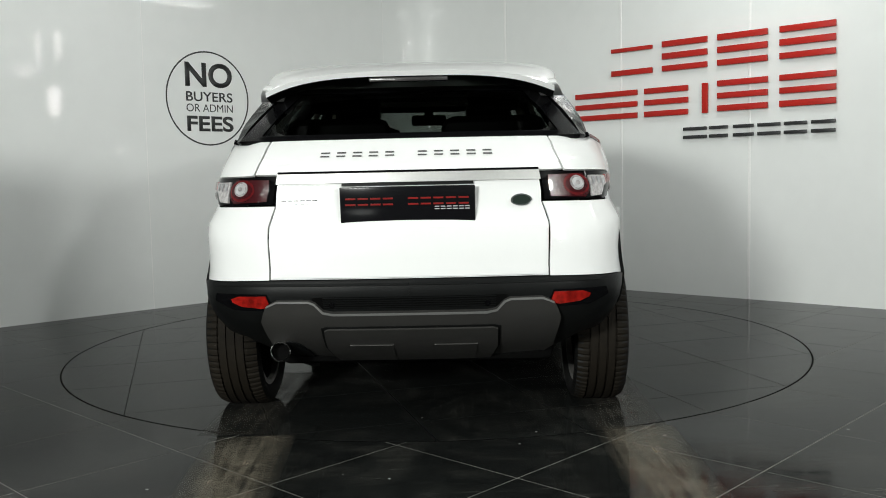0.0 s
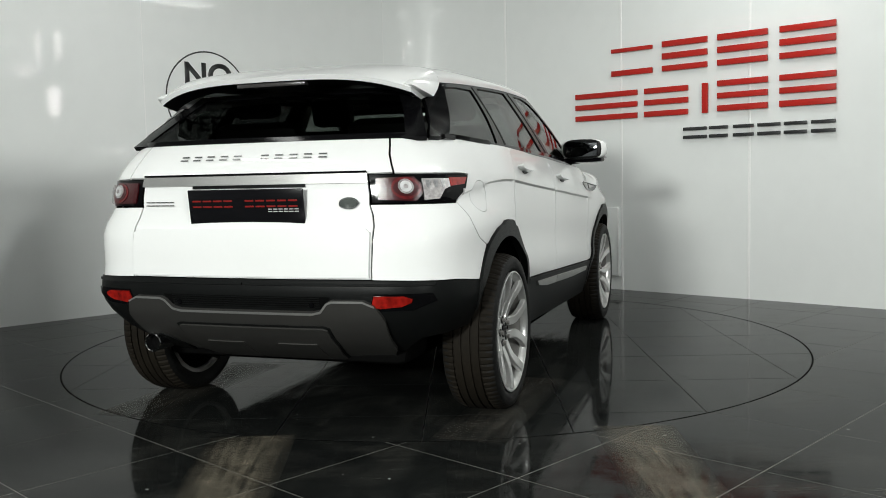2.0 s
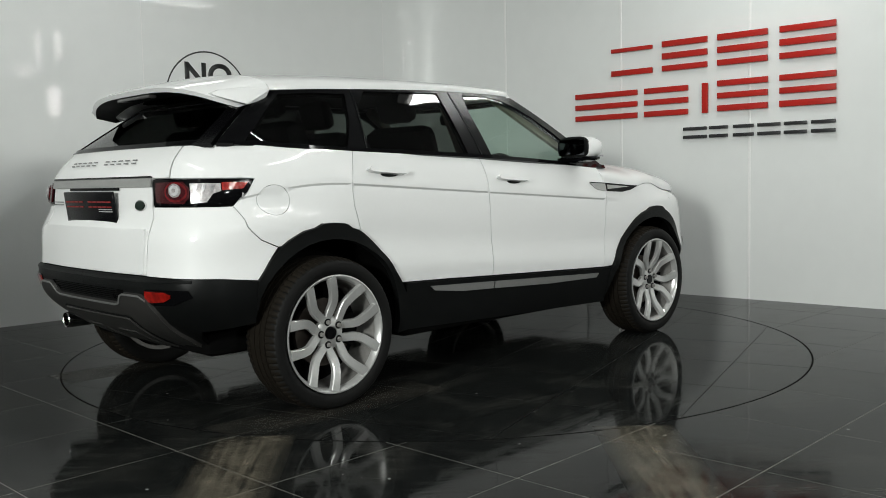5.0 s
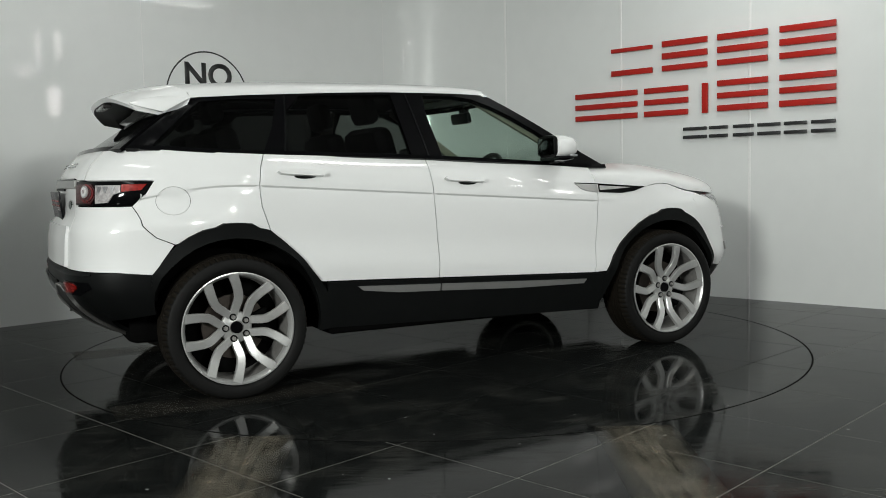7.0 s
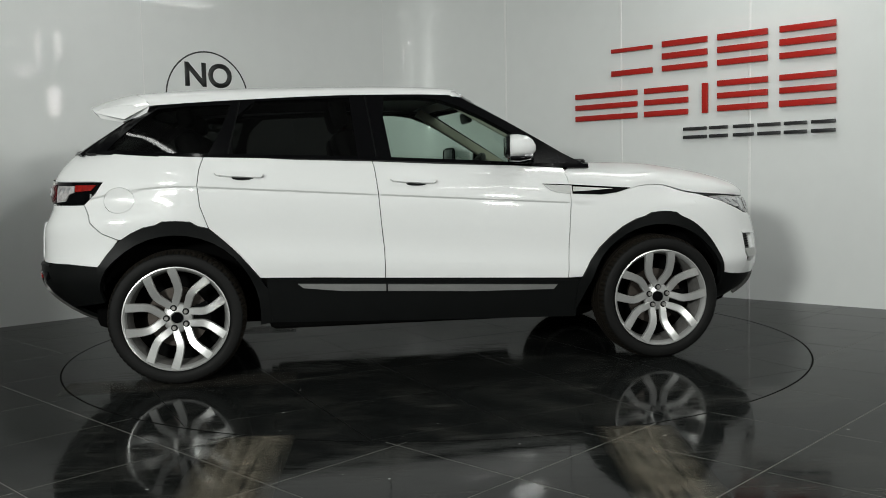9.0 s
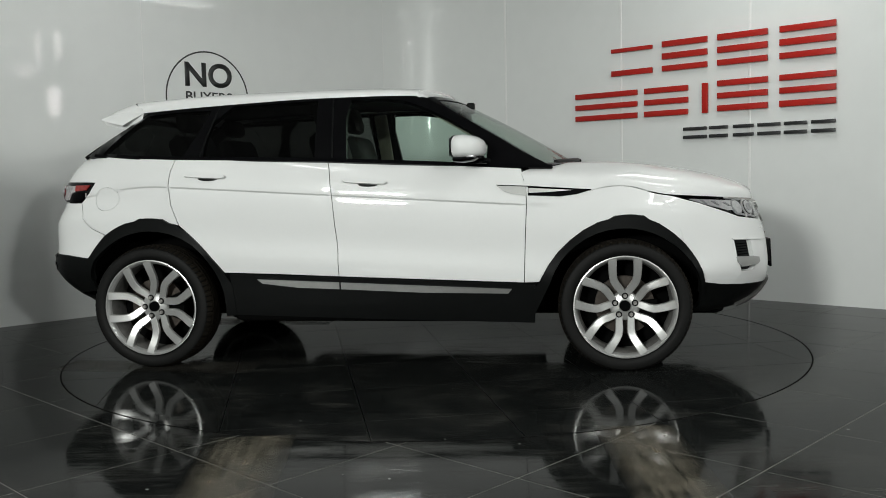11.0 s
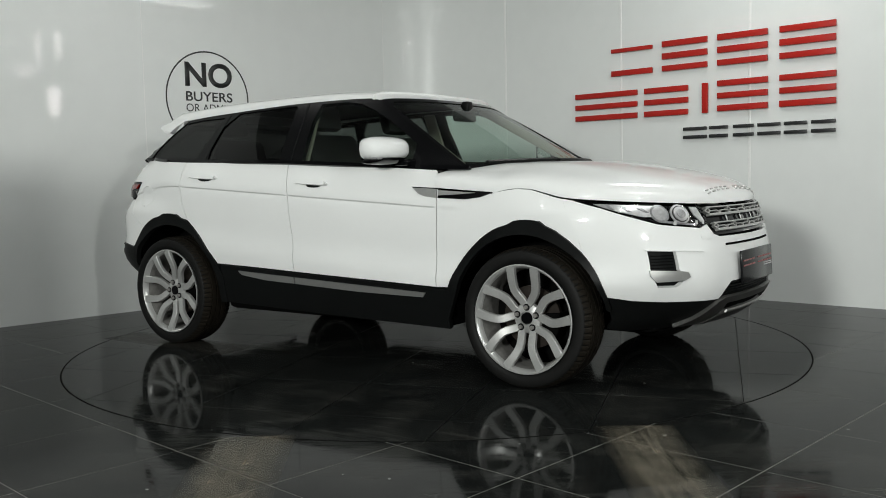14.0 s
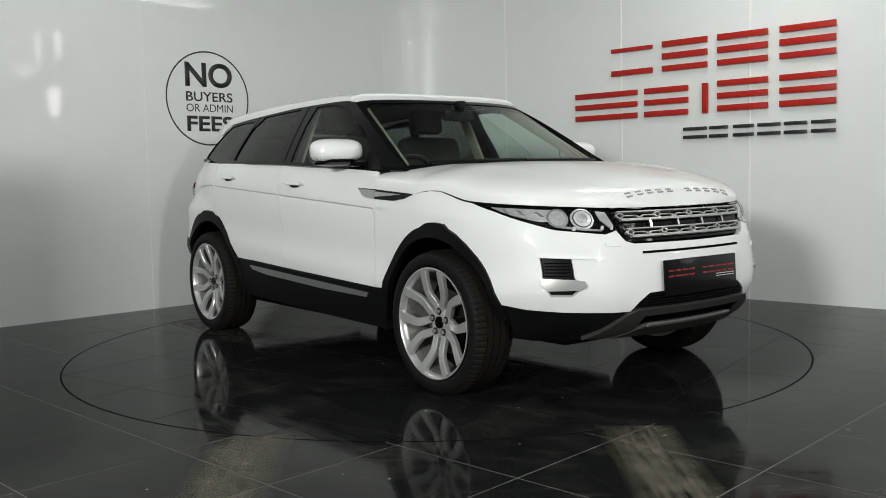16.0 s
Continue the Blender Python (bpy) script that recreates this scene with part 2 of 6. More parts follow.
def tile_piece(outline, z0, z1, bev):
    bm = bmesh.new()
    k = len(outline)
    c = sum(outline, Vector((0, 0))) / k
    lo = [bm.verts.new((p.x, p.y, z0)) for p in outline]
    mid = [bm.verts.new((p.x, p.y, z1 - bev * 0.6)) for p in outline]
    hi = [bm.verts.new((p.x + (c.x - p.x) * bev / max(0.05, (c - p).length), p.y + (c.y - p.y) * bev / max(0.05, (c - p).length), z1)) for p in outline]
    bm.faces.new(hi)
    for i in range(k):
        j = (i + 1) % k
        bm.faces.new((lo[i], lo[j], mid[j], mid[i]))
        bm.faces.new((mid[i], mid[j], hi[j], hi[i]))
    return bm


def square(cx, cy, half, ang):
    ca, sa = math.cos(ang), math.sin(ang)
    return [Vector((cx + ca * u - sa * v, cy + sa * u + ca * v)) for u, v in ((-half, -half), (half, -half), (half, half), (-half, half))]


def cut_circle(poly, r, keep_in):
    """The part of a convex outline inside or outside the circle r round the origin."""
    fine = []
    k = len(poly)
    for i in range(k):
        a, b = poly[i], poly[(i + 1) % k]
        ts = [0.0]
        d, e, f = (b - a).length_squared, 2 * a.dot(b - a), a.length_squared - r * r
        disc = e * e - 4 * d * f
        if disc > 0:
            ts += [t for t in sorted(((-e - disc ** 0.5) / (2 * d), (-e + disc ** 0.5) / (2 * d))) if 0 < t < 1]
        for t in ts:
            fine.append(a.lerp(b, t))
    flag = [(p.length <= r + 1e-6) if keep_in else (p.length >= r - 1e-6) for p in fine]
    if not any(flag):
        return None
    out = []
    k = len(fine)
    start = next((i for i in range(k) if flag[i] and not flag[i - 1]), None)
    if start is None:
        return fine
    seq = [(start + i) % k for i in range(k)]
    kept = [fine[i] for i in seq if flag[i]]
    # close along the circle
    a, b = kept[-1], kept[0]
    t0, t1 = math.atan2(a.y, a.x), math.atan2(b.y, b.x)
    dt = (t1 - t0 + math.pi) % (2 * math.pi) - math.pi
    steps = max(2, int(abs(dt) / 0.05))
    for s in range(1, steps):
        t = t0 + dt * s / steps
        kept.append(Vector((r * math.cos(t), r * math.sin(t))))
    return kept if len(kept) > 2 else None


plain = {}
OFF_U, OFF_V = 2.713, 1.937
rest = bmesh.new()
for i in range(-30, 31):
    for j in range(-30, 31):
        # u runs along the 45 degree joints, v across them
        v = -OFF_U + (i + 0.5) * TILE
        u = OFF_V + (j + 0.5) * TILE - 12 * TILE
        ca, sa = math.cos(GANG), math.sin(GANG)
        cx, cy = ca * u - sa * v, sa * u + ca * v
        if cy < -11.4 or abs(cx) > 9.9:
            continue
        if (Vector((cx, cy)) - CORNER).dot(Vector((LDIR.y, -LDIR.x))) * (1 if Vector((LDIR.y, -LDIR.x)).y < 0 else -1) < -0.6:
            continue
        if (Vector((cx, cy)) - CORNER).dot(Vector((-RDIR.y, RDIR.x))) * (1 if Vector((-RDIR.y, RDIR.x)).y < 0 else -1) < -0.6:
            continue
        if math.hypot(cx - TC.x, cy - TC.y) > R_TABLE + 0.012 + TILE * 0.75:
            if cy < -4.6 or abs(cx) > 5.6:
                # the far field, behind and beside the camera
                lo = [rest.verts.new((p.x, p.y, 0.0)) for p in square(cx, cy, TILE / 2 - 0.0018, GANG)]
                rest.faces.new(lo)
                continue
            if "t" not in plain:
                me = tile_piece(square(0, 0, TILE / 2 - 0.0021, 0), -0.012, 0.0, 0.0009)
                ob = mesh_ob("tile", me, M_FLOOR)
                plain["t"] = ob.data
            else:
                ob = new("tile", plain["t"])
            ob.location, ob.rotation_euler = (cx, cy, 0), (0, 0, GANG)
            ob.parent = FLOOR
            continue
        poly = cut_circle(square(cx - TC.x, cy - TC.y, TILE / 2 - 0.0021, GANG), R_TABLE + 0.006, False)
        if poly:
            ob = mesh_ob("tile", tile_piece(poly, -0.012, 0.0, 0.0009), M_FLOOR)
            ob.parent, ob.location = FLOOR, (TC.x, TC.y, 0)

field = mesh_ob("tile_field", rest, M_FLOOR)
field.parent = FLOOR
tagged(field, "dark polished floor tiles laid beyond the stage", kind="stuff")

# turntable: a tiled disc that turns with the car
turntable = tagged(new("turntable"), "round tiled turntable set flush in the floor", "turntable")
bm = bmesh.new()
bmesh.ops.create_cone(bm, cap_ends=True, segments=128, radius1=R_TABLE, radius2=R_TABLE, depth=0.006, matrix=Matrix.Translation((0, 0, -0.0037)))
part("disc", bm, M_GROUT, turntable, "pale grout bed", False)
bm = bmesh.new()
ring = [[bm.verts.new((r * math.cos(2 * math.pi * i / 160), r * math.sin(2 * math.pi * i / 160), z)) for i in range(160)] for r, z in ((R_TABLE + 0.005, -0.001), (R_TABLE + 0.004, 0.0), (R_TABLE - 0.004, 0.0), (R_TABLE - 0.005, -0.001))]
for a, b in zip(ring, ring[1:]):
    for i in range(160):
        bm.faces.new((a[i], a[(i + 1) % 160], b[(i + 1) % 160], b[i]))
part("rim", bm, M_GAP, turntable, "dark rim", False)
TANG = radians(17.7)
for i in range(-5, 5):
    for j in range(-5, 5):
        u, v = (i + 0.5) * 0.618, (j + 0.5) * 0.618
        ca, sa = math.cos(TANG), math.sin(TANG)
        poly = cut_circle(square(ca * u - sa * v, sa * u + ca * v, 0.309 - 0.0015, TANG), R_TABLE - 0.0055, True)
        if poly and len(poly) > 2:
            mesh_ob("tile", tile_piece(poly, -0.0055, 0.0, 0.0009), M_DISC).parent = turntable

# closing walls and ceiling
bm = bmesh.new()
prism(bm, [(-11, -14), (11, -14), (11, 6), (-11, 6)], WALL_H, WALL_H + 0.1)
tagged(mesh_ob("ceiling", bm, M_CEIL), "plain grey showroom ceiling", "ceiling", kind="structure")
for nm, p, q in (("wall_back", Vector((9.6, -11)), Vector((-9.6, -11))), ("wall_far_left", Vector((-9.6, -11)), Vector((-9.6, -4.85))), ("wall_far_right", Vector((9.6, -4.9)), Vector((9.6, -11)))):
    ob = wall_slab(nm, p, q, -0.1, WALL_H, M_BACK)
    tagged(ob, "plain grey wall closing the hall", "wall", kind="structure")


# unseen low partition, added beside the stage to shade the lower left wall
tagged(wall_slab("shade_partition", Vector((-3.15, -2.6)), Vector((-6.6, -2.6)), -0.1, 1.68, M_BACK), "unseen grey partition added to shade the lower left wall", "wall", kind="structure")


# dried tyre tracks leading to the turntable
def dust_sheet(name, p0, p1, w0, w1, material, z):
    """A flat smear from p0 to p1, its own y along its length."""
    a, b = Vector(p0), Vector(p1)
    d = b - a
    ob_m = Matrix.Translation((a.x, a.y, z)) @ pose(0, 0, 0, 0, 0, math.degrees(math.atan2(d.y, d.x)) - 90)
    bm = bmesh.new()
    n = 12
    rows = [[bm.verts.new(((-0.5 + k / 4) * (w0 + (w1 - w0) * i / n), d.length * i / n, 0)) for k in range(5)] for i in range(n + 1)]
    for r0, r1 in zip(rows, rows[1:]):
        for k in range(4):
            bm.faces.new((r0[k], r0[k + 1], r1[k + 1], r1[k]))
    ob = mesh_ob(name, bm, material)
    ob.matrix_world = ob_m
    return ob


for p0, p1, w0, w1 in (((-0.76, -2.10), (-0.70, -3.4), 0.36, 0.34), ((0.82, -2.08), (0.775, -3.4), 0.34, 0.33)):
    tagged(dust_sheet("tyre_dust", p0, p1, w0, w1, M_DUST, 0.0012), "tan streaks of dried tyre dust on dark tiles", "dust", kind="stuff")
for y in (-0.92, 0.72):
    ob = dust_sheet("dust_track", (-0.9, y + 0.06), (-2.10 if y < 0 else -2.13, y + 0.06), 0.34, 0.32, M_DUST2, 0.0012)
    ob.parent = turntable
    tagged(ob, "grey smeared tyre tracks")


# ---- signs ----
def text_mesh(body, width, height, thick, m, material, name, parent, weight=0.0):
    """Lettering from the built-in font, fitted to a width and a height."""
    cu = bpy.data.curves.new("line", "FONT")
    cu.body, cu.align_x, cu.offset = body, "LEFT", weight
    ob = new("line", cu)
    bpy.context.view_layer.update()
    me = bpy.data.meshes.new_from_object(ob.evaluated_get(bpy.context.evaluated_depsgraph_get()))
    bpy.data.objects.remove(ob)
    bm = bmesh.new()
    bm.from_mesh(me)
    xs, ys = [v.co.x for v in bm.verts], [v.co.y for v in bm.verts]
    sx, sy = width / (max(xs) - min(xs)), height / (max(ys) - min(ys))
    cx, cy = (max(xs) + min(xs)) / 2, (max(ys) + min(ys)) / 2
    for v in bm.verts:
        v.co = Vector(((v.co.x - cx) * sx, (v.co.y - cy) * sy, 0))
    ext = bmesh.ops.extrude_face_region(bm, geom=bm.faces[:])
    for v in [g for g in ext["geom"] if isinstance(g, bmesh.types.BMVert)]:
        v.co.z += thick
    bmesh.ops.recalc_face_normals(bm, faces=bm.faces)
    bm.transform(m)
    o = mesh_ob(name, bm, material)
    o.parent = parent
    return o


decal = tagged(new("wall_decal"), "round black vinyl notice about no buyers or admin fees", "sign")
decal.matrix_world = wall_pose(LDIR, 2.612, 1.787)
bm = bmesh.new()
rings = [[bm.verts.new((r * math.cos(2 * math.pi * i / 96), r * 1.02 * math.sin(2 * math.pi * i / 96), z)) for i in range(96)] for r, z in ((0.401, 0.0), (0.401, 0.0012), (0.388, 0.0012), (0.388, 0.0))]
for a, b in zip(rings, rings[1:]):
    for i in range(96):
        bm.faces.new((a[i], a[(i + 1) % 96], b[(i + 1) % 96], b[i]))
part("ring", bm, M_VINYL, decal, "thin black ring", False)
for body, w, h, z, wt in (("NO", 0.455, 0.212, 0.203, 0.028), ("BUYERS", 0.45, 0.083, 0.015, 0.012), ("OR ADMIN", 0.45, 0.068, -0.083, 0.0), ("FEES", 0.45, 0.135, -0.219, 0.026)):
    text_mesh(body, w, h, 0.0012, pose(0.012, z, 0), M_VINYL, "lettering", decal, wt)

sign = tagged(new("wall_sign"), "raised red and black dealer sign as plain bars", "sign")
sign.matrix_world = wall_pose(RDIR, 0.0, 0.0)
OUTS = 0.016


def sign_bar(x0, x1, z0, z1, material, name):
    bm = bmesh.new()
    box(bm, x0, x1, z0, z1, OUTS, OUTS + 0.020, 0.002)
    part(name, bm, material, sign, "", True)


for x0, x1 in ((2.79, 3.205), (3.295, 3.717), (3.813, 4.243)):
    for z0, z1 in ((1.925, 1.972), (2.027, 2.078), (2.131, 2.180)):
        sign_bar(x0, x1, z0, z1, M_RED, "red_bar")
for z0, z1 in ((1.925, 1.972), (2.131, 2.165)):
    sign_bar(2.287, 2.695, z0, z1, M_RED, "red_bar")
for x0, x1 in ((1.90, 2.545), (2.617, 3.031)):
    for z0, z1 in ((1.545, 1.592), (1.645, 1.692), (1.745, 1.792)):
        sign_bar(x0, x1, z0, z1, M_RED, "red_bar")
sign_bar(3.16, 3.211, 1.546, 1.794, M_RED, "red_bar")
for x0, x1 in ((3.295, 3.72), (3.815, 4.248)):
    for z0, z1 in ((1.552, 1.600), (1.655, 1.702), (1.756, 1.803)):
        sign_bar(x0, x1, z0, z1, M_RED, "red_bar")
for x0, x1 in ((2.989, 3.200), (3.225, 3.385), (3.433, 3.605), (3.638, 3.822), (3.853, 4.031), (4.064, 4.247)):
    for z0, z1 in ((1.338, 1.365), (1.407, 1.434)):
        sign_bar(x0, x1, z0, z1, M_BLACKSIGN, "black_bar")
for x, z in ((2.35, 1.95), (2.9, 2.15), (3.4, 2.15), (3.95, 2.15), (2.1, 1.77), (2.75, 1.77), (3.18, 1.7), (3.5, 1.78), (3.95, 1.78), (3.08, 1.42), (3.3, 1.42), (3.5, 1.42), (3.72, 1.42), (3.94, 1.42), (4.15, 1.42)):
    bm = bmesh.new()
    box(bm, x - 0.006, x + 0.006, z - 0.006, z + 0.006, 0.0, OUTS + 0.002)
    part("standoff", bm, M_LAMPCASE, sign, "", False)

# small lamps along the far side of the hall, mirrored in the glossy wall
M_TUBE = glow("lamp_tube", (1, 0.99, 0.97), 26.0)
for x, y, z, hx, hy, hz, tilt in ((5.1, -2.67, 2.47, 0.05, 0.09, 0.24, 0), (4.45, -2.25, 3.28, 0.03, 0.03, 0.22, 22), (4.2, -2.45, 3.28, 0.03, 0.03, 0.22, 22), (6.6, -2.35, 1.68, 0.03, 0.24, 0.03, 0)):
    tl = tagged(new("tube_light"), "small bright white lamp tube on a cable", "light", "tube lights")
    bm = bmesh.new()
    box(bm, -hx, hx, -hy, hy, -hz, hz, 0.02)
    part("tube", bm, M_TUBE, tl, "glowing tube")
    bm = bmesh.new()
    box(bm, -0.004, 0.004, -0.004, 0.004, hz, WALL_H - z)
    part("cable", bm, M_LAMPCASE, tl, "thin cable")
    tl.matrix_world = pose(x, y, z, 0, 0, 0)

# curved lamps, also mirrored in the glossy wall
for x, y, z, r in ((5.10, -3.15, 2.93, 0.24), (5.02, -3.10, 3.02, 0.10), (4.88, -3.37, 3.40, 0.20)):
    cl = tagged(new("curved_light"), "small bright curved lamp tube on a cable", "light", "curved lights")
    bm = bmesh.new()
    n = 12
    secs = []
    for i in range(n + 1):
        a = radians(200 + 140 * i / n)
        c = Vector((0, r * math.cos(a), r * 0.85 * (1 + math.sin(a)) ))
        secs.append([bm.verts.new(c + Vector((0.022 * math.cos(b), 0, 0.022 * math.sin(b)))) for b in [k * math.pi / 4 for k in range(8)]])
    for a, b in zip(secs, secs[1:]):
        for k in range(8):
            bm.faces.new((a[k], a[(k + 1) % 8], b[(k + 1) % 8], b[k]))
    bm.faces.new(secs[0][::-1])
    bm.faces.new(secs[-1])
    bmesh.ops.recalc_face_normals(bm, faces=bm.faces)
    part("tube", bm, M_TUBE, cl, "glowing curved tube")
    bm = bmesh.new()
    box(bm, -0.004, 0.004, -0.004, 0.004, 0.0, WALL_H - z)
    part("cable", bm, M_LAMPCASE, cl, "thin cable")
    cl.matrix_world = pose(x, y, z)

# lamps
lamp0 = None
for sx, sy in STRIPS:
    m = pose(sx, sy, 3.60, 0, 0, 45 if sx > 0 else -45)
    if lamp0 is None:
        lamp0 = tagged(new("ceiling_light"), "long white batten light on the ceiling", "light", "ceiling lights")
        bm = bmesh.new()
        box(bm, -0.72, 0.72, -0.05, 0.05, -0.12, 0.0, 0.008)
        part("housing", bm, M_LAMPCASE, lamp0)
        bm = bmesh.new()
        box(bm, -0.70, 0.70, -0.045, 0.045, -0.16, -0.1205, 0.015)
        part("diffuser", bm, M_DIFF, lamp0, "glowing diffuser")
        lamp0.matrix_world = m
    else:
        copy_thing(lamp0, m)
for k, m in enumerate((KEY_R, KEY_L)):
    fl = tagged(new("floodlight"), ("small square floodlight on a pole stand", "large softbox floodlight on a pole stand")[k], "light", "floodlights")
    bm = bmesh.new()
    hw, hh = ((0.23, 0.23), (0.63, 0.40))[k]
    box(bm, -hw, hw, -hh, hh, 0.02, 0.14, 0.02, m)
    part("casing", bm, M_BACK, fl, "grey softbox casing")
    bm = bmesh.new()
    p = m.translation - (m.to_3x3() @ Vector((0, 0, -1))) * 0.12
    box(bm, p.x - 0.02, p.x + 0.02, p.y - 0.02, p.y + 0.02, 0.0, p.z - 0.2, 0.004)
    box(bm, p.x - 0.4, p.x + 0.4, p.y - 0.03, p.y + 0.03, 0.0, 0.03, 0.004)
    box(bm, p.x - 0.03, p.x + 0.03, p.y - 0.4, p.y + 0.4, 0.0, 0.03, 0.004)
    part("stand", bm, M_BACK, fl, "grey pole stand")
# ---- car materials ----
M_PAINT = mat("white_car_paint", (0.83, 0.835, 0.83), 0.42, 0, 0.006, 60, 0, 0, 0.8, 0.2)
M_CLAD = mat("black_plastic_cladding", (0.006, 0.0065, 0.0065), 0.40, 0, 0.15, 120, 0.12, 900, 0, 0.1)
M_GLOSS = mat("gloss_black_trim", (0.003, 0.003, 0.0035), 0.06, 0, 0.05, 30, 0, 0, 0, 0.13)
M_PILLAR = mat("black_pillar_lacquer", (0.003, 0.003, 0.0035), 0.24, 0, 0.05, 30, 0, 0, 0, 0.13)
M_DARK = mat("matt_dark_inner", (0.003, 0.003, 0.003), 0.85, 0, 0.2, 30, 0, 0, 0, 0.03)
M_SKID = mat("grey_skid_plate", (0.042, 0.041, 0.039), 0.40, 0.2, 0.08, 120)
M_SATIN = mat("satin_silver_trim", (0.45, 0.45, 0.44), 0.40, 0.75, 0.05, 90)
M_ALLOY = mat("silver_alloy", (0.58, 0.58, 0.57), 0.28, 0.60, 0.06, 90)
M_BARREL = mat("dull_alloy_barrel", (0.27, 0.262, 0.25), 0.5, 0.5, 0.25, 40)
M_MARK = mat("dark_chrome", (0.27, 0.27, 0.27), 0.25, 0.7, 0.05, 60)
M_CHROME = mat("chrome", (0.75, 0.75, 0.75), 0.08, 1.0, 0.03, 60)
M_TYRE = mat("black_rubber", (0.0055, 0.0055, 0.0053), 0.6, 0, 0.25, 60, 0.2, 400, 0, 0.18)
M_TREAD = mat("dusty_brown_tread", (0.010, 0.0078, 0.0052), 0.75, 0, 0.35, 50, 0.25, 300, 0, 0.15)
M_DISCM = mat("brake_steel", (0.10, 0.085, 0.075), 0.35, 0.9, 0.2, 40)
M_REDL = mat("red_lens", (0.045, 0.004, 0.006), 0.16, 0, 0.12, 60, 0.3, 260, 0.15)
# heavy mottling paints the lens's bright hot spots into the red
M_REDHOT = mat("bright_red_reflector", (0.28, 0.009, 0.006), 0.14, 0, 0.75, 45, 0.4, 120, 0.5)
M_REDD = mat("red_ring_lens", (0.11, 0.008, 0.010), 0.14, 0, 0.5, 60, 0.4, 150, 0.2)
M_CLEAR = mat("clear_lamp_reflector", (0.36, 0.36, 0.37), 0.3, 0.6, 0.5, 70, 0.5, 110, 0.25)
M_MIRROR = mat("dark_mirror_glass", (0.09, 0.095, 0.10), 0.02, 1.0)
M_PALE = mat("pale_lens", (0.42, 0.40, 0.40), 0.14, 0.1, 0.6, 70, 0.3, 200)
M_HEAD = mat("grey_lamp_reflector", (0.62, 0.62, 0.63), 0.28, 0.45, 0.25, 60, 0.15, 160)
M_SMOKE = mat("smoked_lens", (0.045, 0.042, 0.042), 0.2, 0, 0.2, 80, 0.3, 200)
M_SEAT = mat("pale_leather", (0.34, 0.31, 0.25), 0.5, 0, 0.08, 50, 0.1, 300)
M_SEATDK = mat("dark_leather", (0.022, 0.021, 0.020), 0.5, 0, 0.1, 50, 0.1, 300)
M_PLATE = mat("black_show_plate", (0.006, 0.006, 0.007), 0.16, 0, 0.1, 50, 0, 0, 0, 0.15)
M_PRED = mat("red_plate_print", (0.24, 0.010, 0.008), 0.3, 0, 0.05, 60)
M_PWHITE = mat("white_plate_print", (0.6, 0.6, 0.6), 0.4, 0, 0.05, 60)
M_BADGE = mat("dark_green_badge", (0.01, 0.02, 0.014), 0.2, 0, 0.05, 60, coat=0.5)


def glass_mat(name, tint, through_amount, rough=0.0):
    """Thin pane: a clear see-through share and a mirror share that grows at a slant."""
    m = bpy.data.materials.new(name)
    m.use_nodes = True
    n, l = m.node_tree.nodes, m.node_tree.links
    n.remove(n["Principled BSDF"])
    out = n["Material Output"]
    tr, gl, mix, lw = (n.new(k) for k in ("ShaderNodeBsdfTransparent", "ShaderNodeBsdfGlossy", "ShaderNodeMixShader", "ShaderNodeLayerWeight"))
    tr.inputs[0].default_value = (*[c * through_amount for c in tint], 1)
    gl.inputs["Roughness"].default_value = rough
    pw, ma = n.new("ShaderNodeMath"), n.new("ShaderNodeMath")
    pw.operation, ma.operation = "POWER", "MULTIPLY_ADD"
    pw.inputs[1].default_value = 5.0
    ma.inputs[1].default_value, ma.inputs[2].default_value = 0.85, 0.035
    l.new(lw.outputs["Facing"], pw.inputs[0])
    l.new(pw.outputs[0], ma.inputs[0])
    l.new(ma.outputs[0], mix.inputs[0])
    l.new(tr.outputs[0], mix.inputs[1])
    l.new(gl.outputs[0], mix.inputs[2])
    l.new(mix.outputs[0], out.inputs[0])
    return m


M_GLASS = glass_mat("clear_green_glass", (0.82, 0.93, 0.87), 0.86)
M_TINT = glass_mat("privacy_glass", (0.9, 0.95, 0.92), 0.13)
M_LENS = glass_mat("clear_lens", (0.98, 0.98, 0.98), 0.95)

SPIN0, SPIN = 87.892, -8.8065
CAR_OFF = Vector((-0.1812, 0.0310, 0))
AXLE_Z = 0.352
car = tagged(new("car"), "white five-door crossover with black pillars and silver alloy wheels", "car")


def lerp_tab(tab, x):
    """Smooth reading of a short table."""
    if x <= tab[0][0]:
        return tab[0][1]
    if x >= tab[-1][0]:
        return tab[-1][1]
    k = next(i for i in range(len(tab) - 1) if tab[i + 1][0] >= x)
    (x1, y1), (x2, y2) = tab[k], tab[k + 1]
    x0, y0 = tab[k - 1] if k else (2 * x1 - x2, 2 * y1 - y2)
    x3, y3 = tab[k + 2] if k + 2 < len(tab) else (2 * x2 - x1, 2 * y2 - y1)
    m1, m2 = (y2 - y0) / (x2 - x0), (y3 - y1) / (x3 - x1)
    d, h = (y2 - y1) / (x2 - x1), x2 - x1
    # keep it from overshooting
    m1 = 0 if m1 * d <= 0 else (max(m1, 3 * d) if d < 0 else min(m1, 3 * d))
    m2 = 0 if m2 * d <= 0 else (max(m2, 3 * d) if d < 0 else min(m2, 3 * d))
    t = (x - x1) / h
    return (2 * t ** 3 - 3 * t * t + 1) * y1 + (t ** 3 - 2 * t * t + t) * h * m1 + (3 * t * t - 2 * t ** 3) * y2 + (t ** 3 - t * t) * h * m2


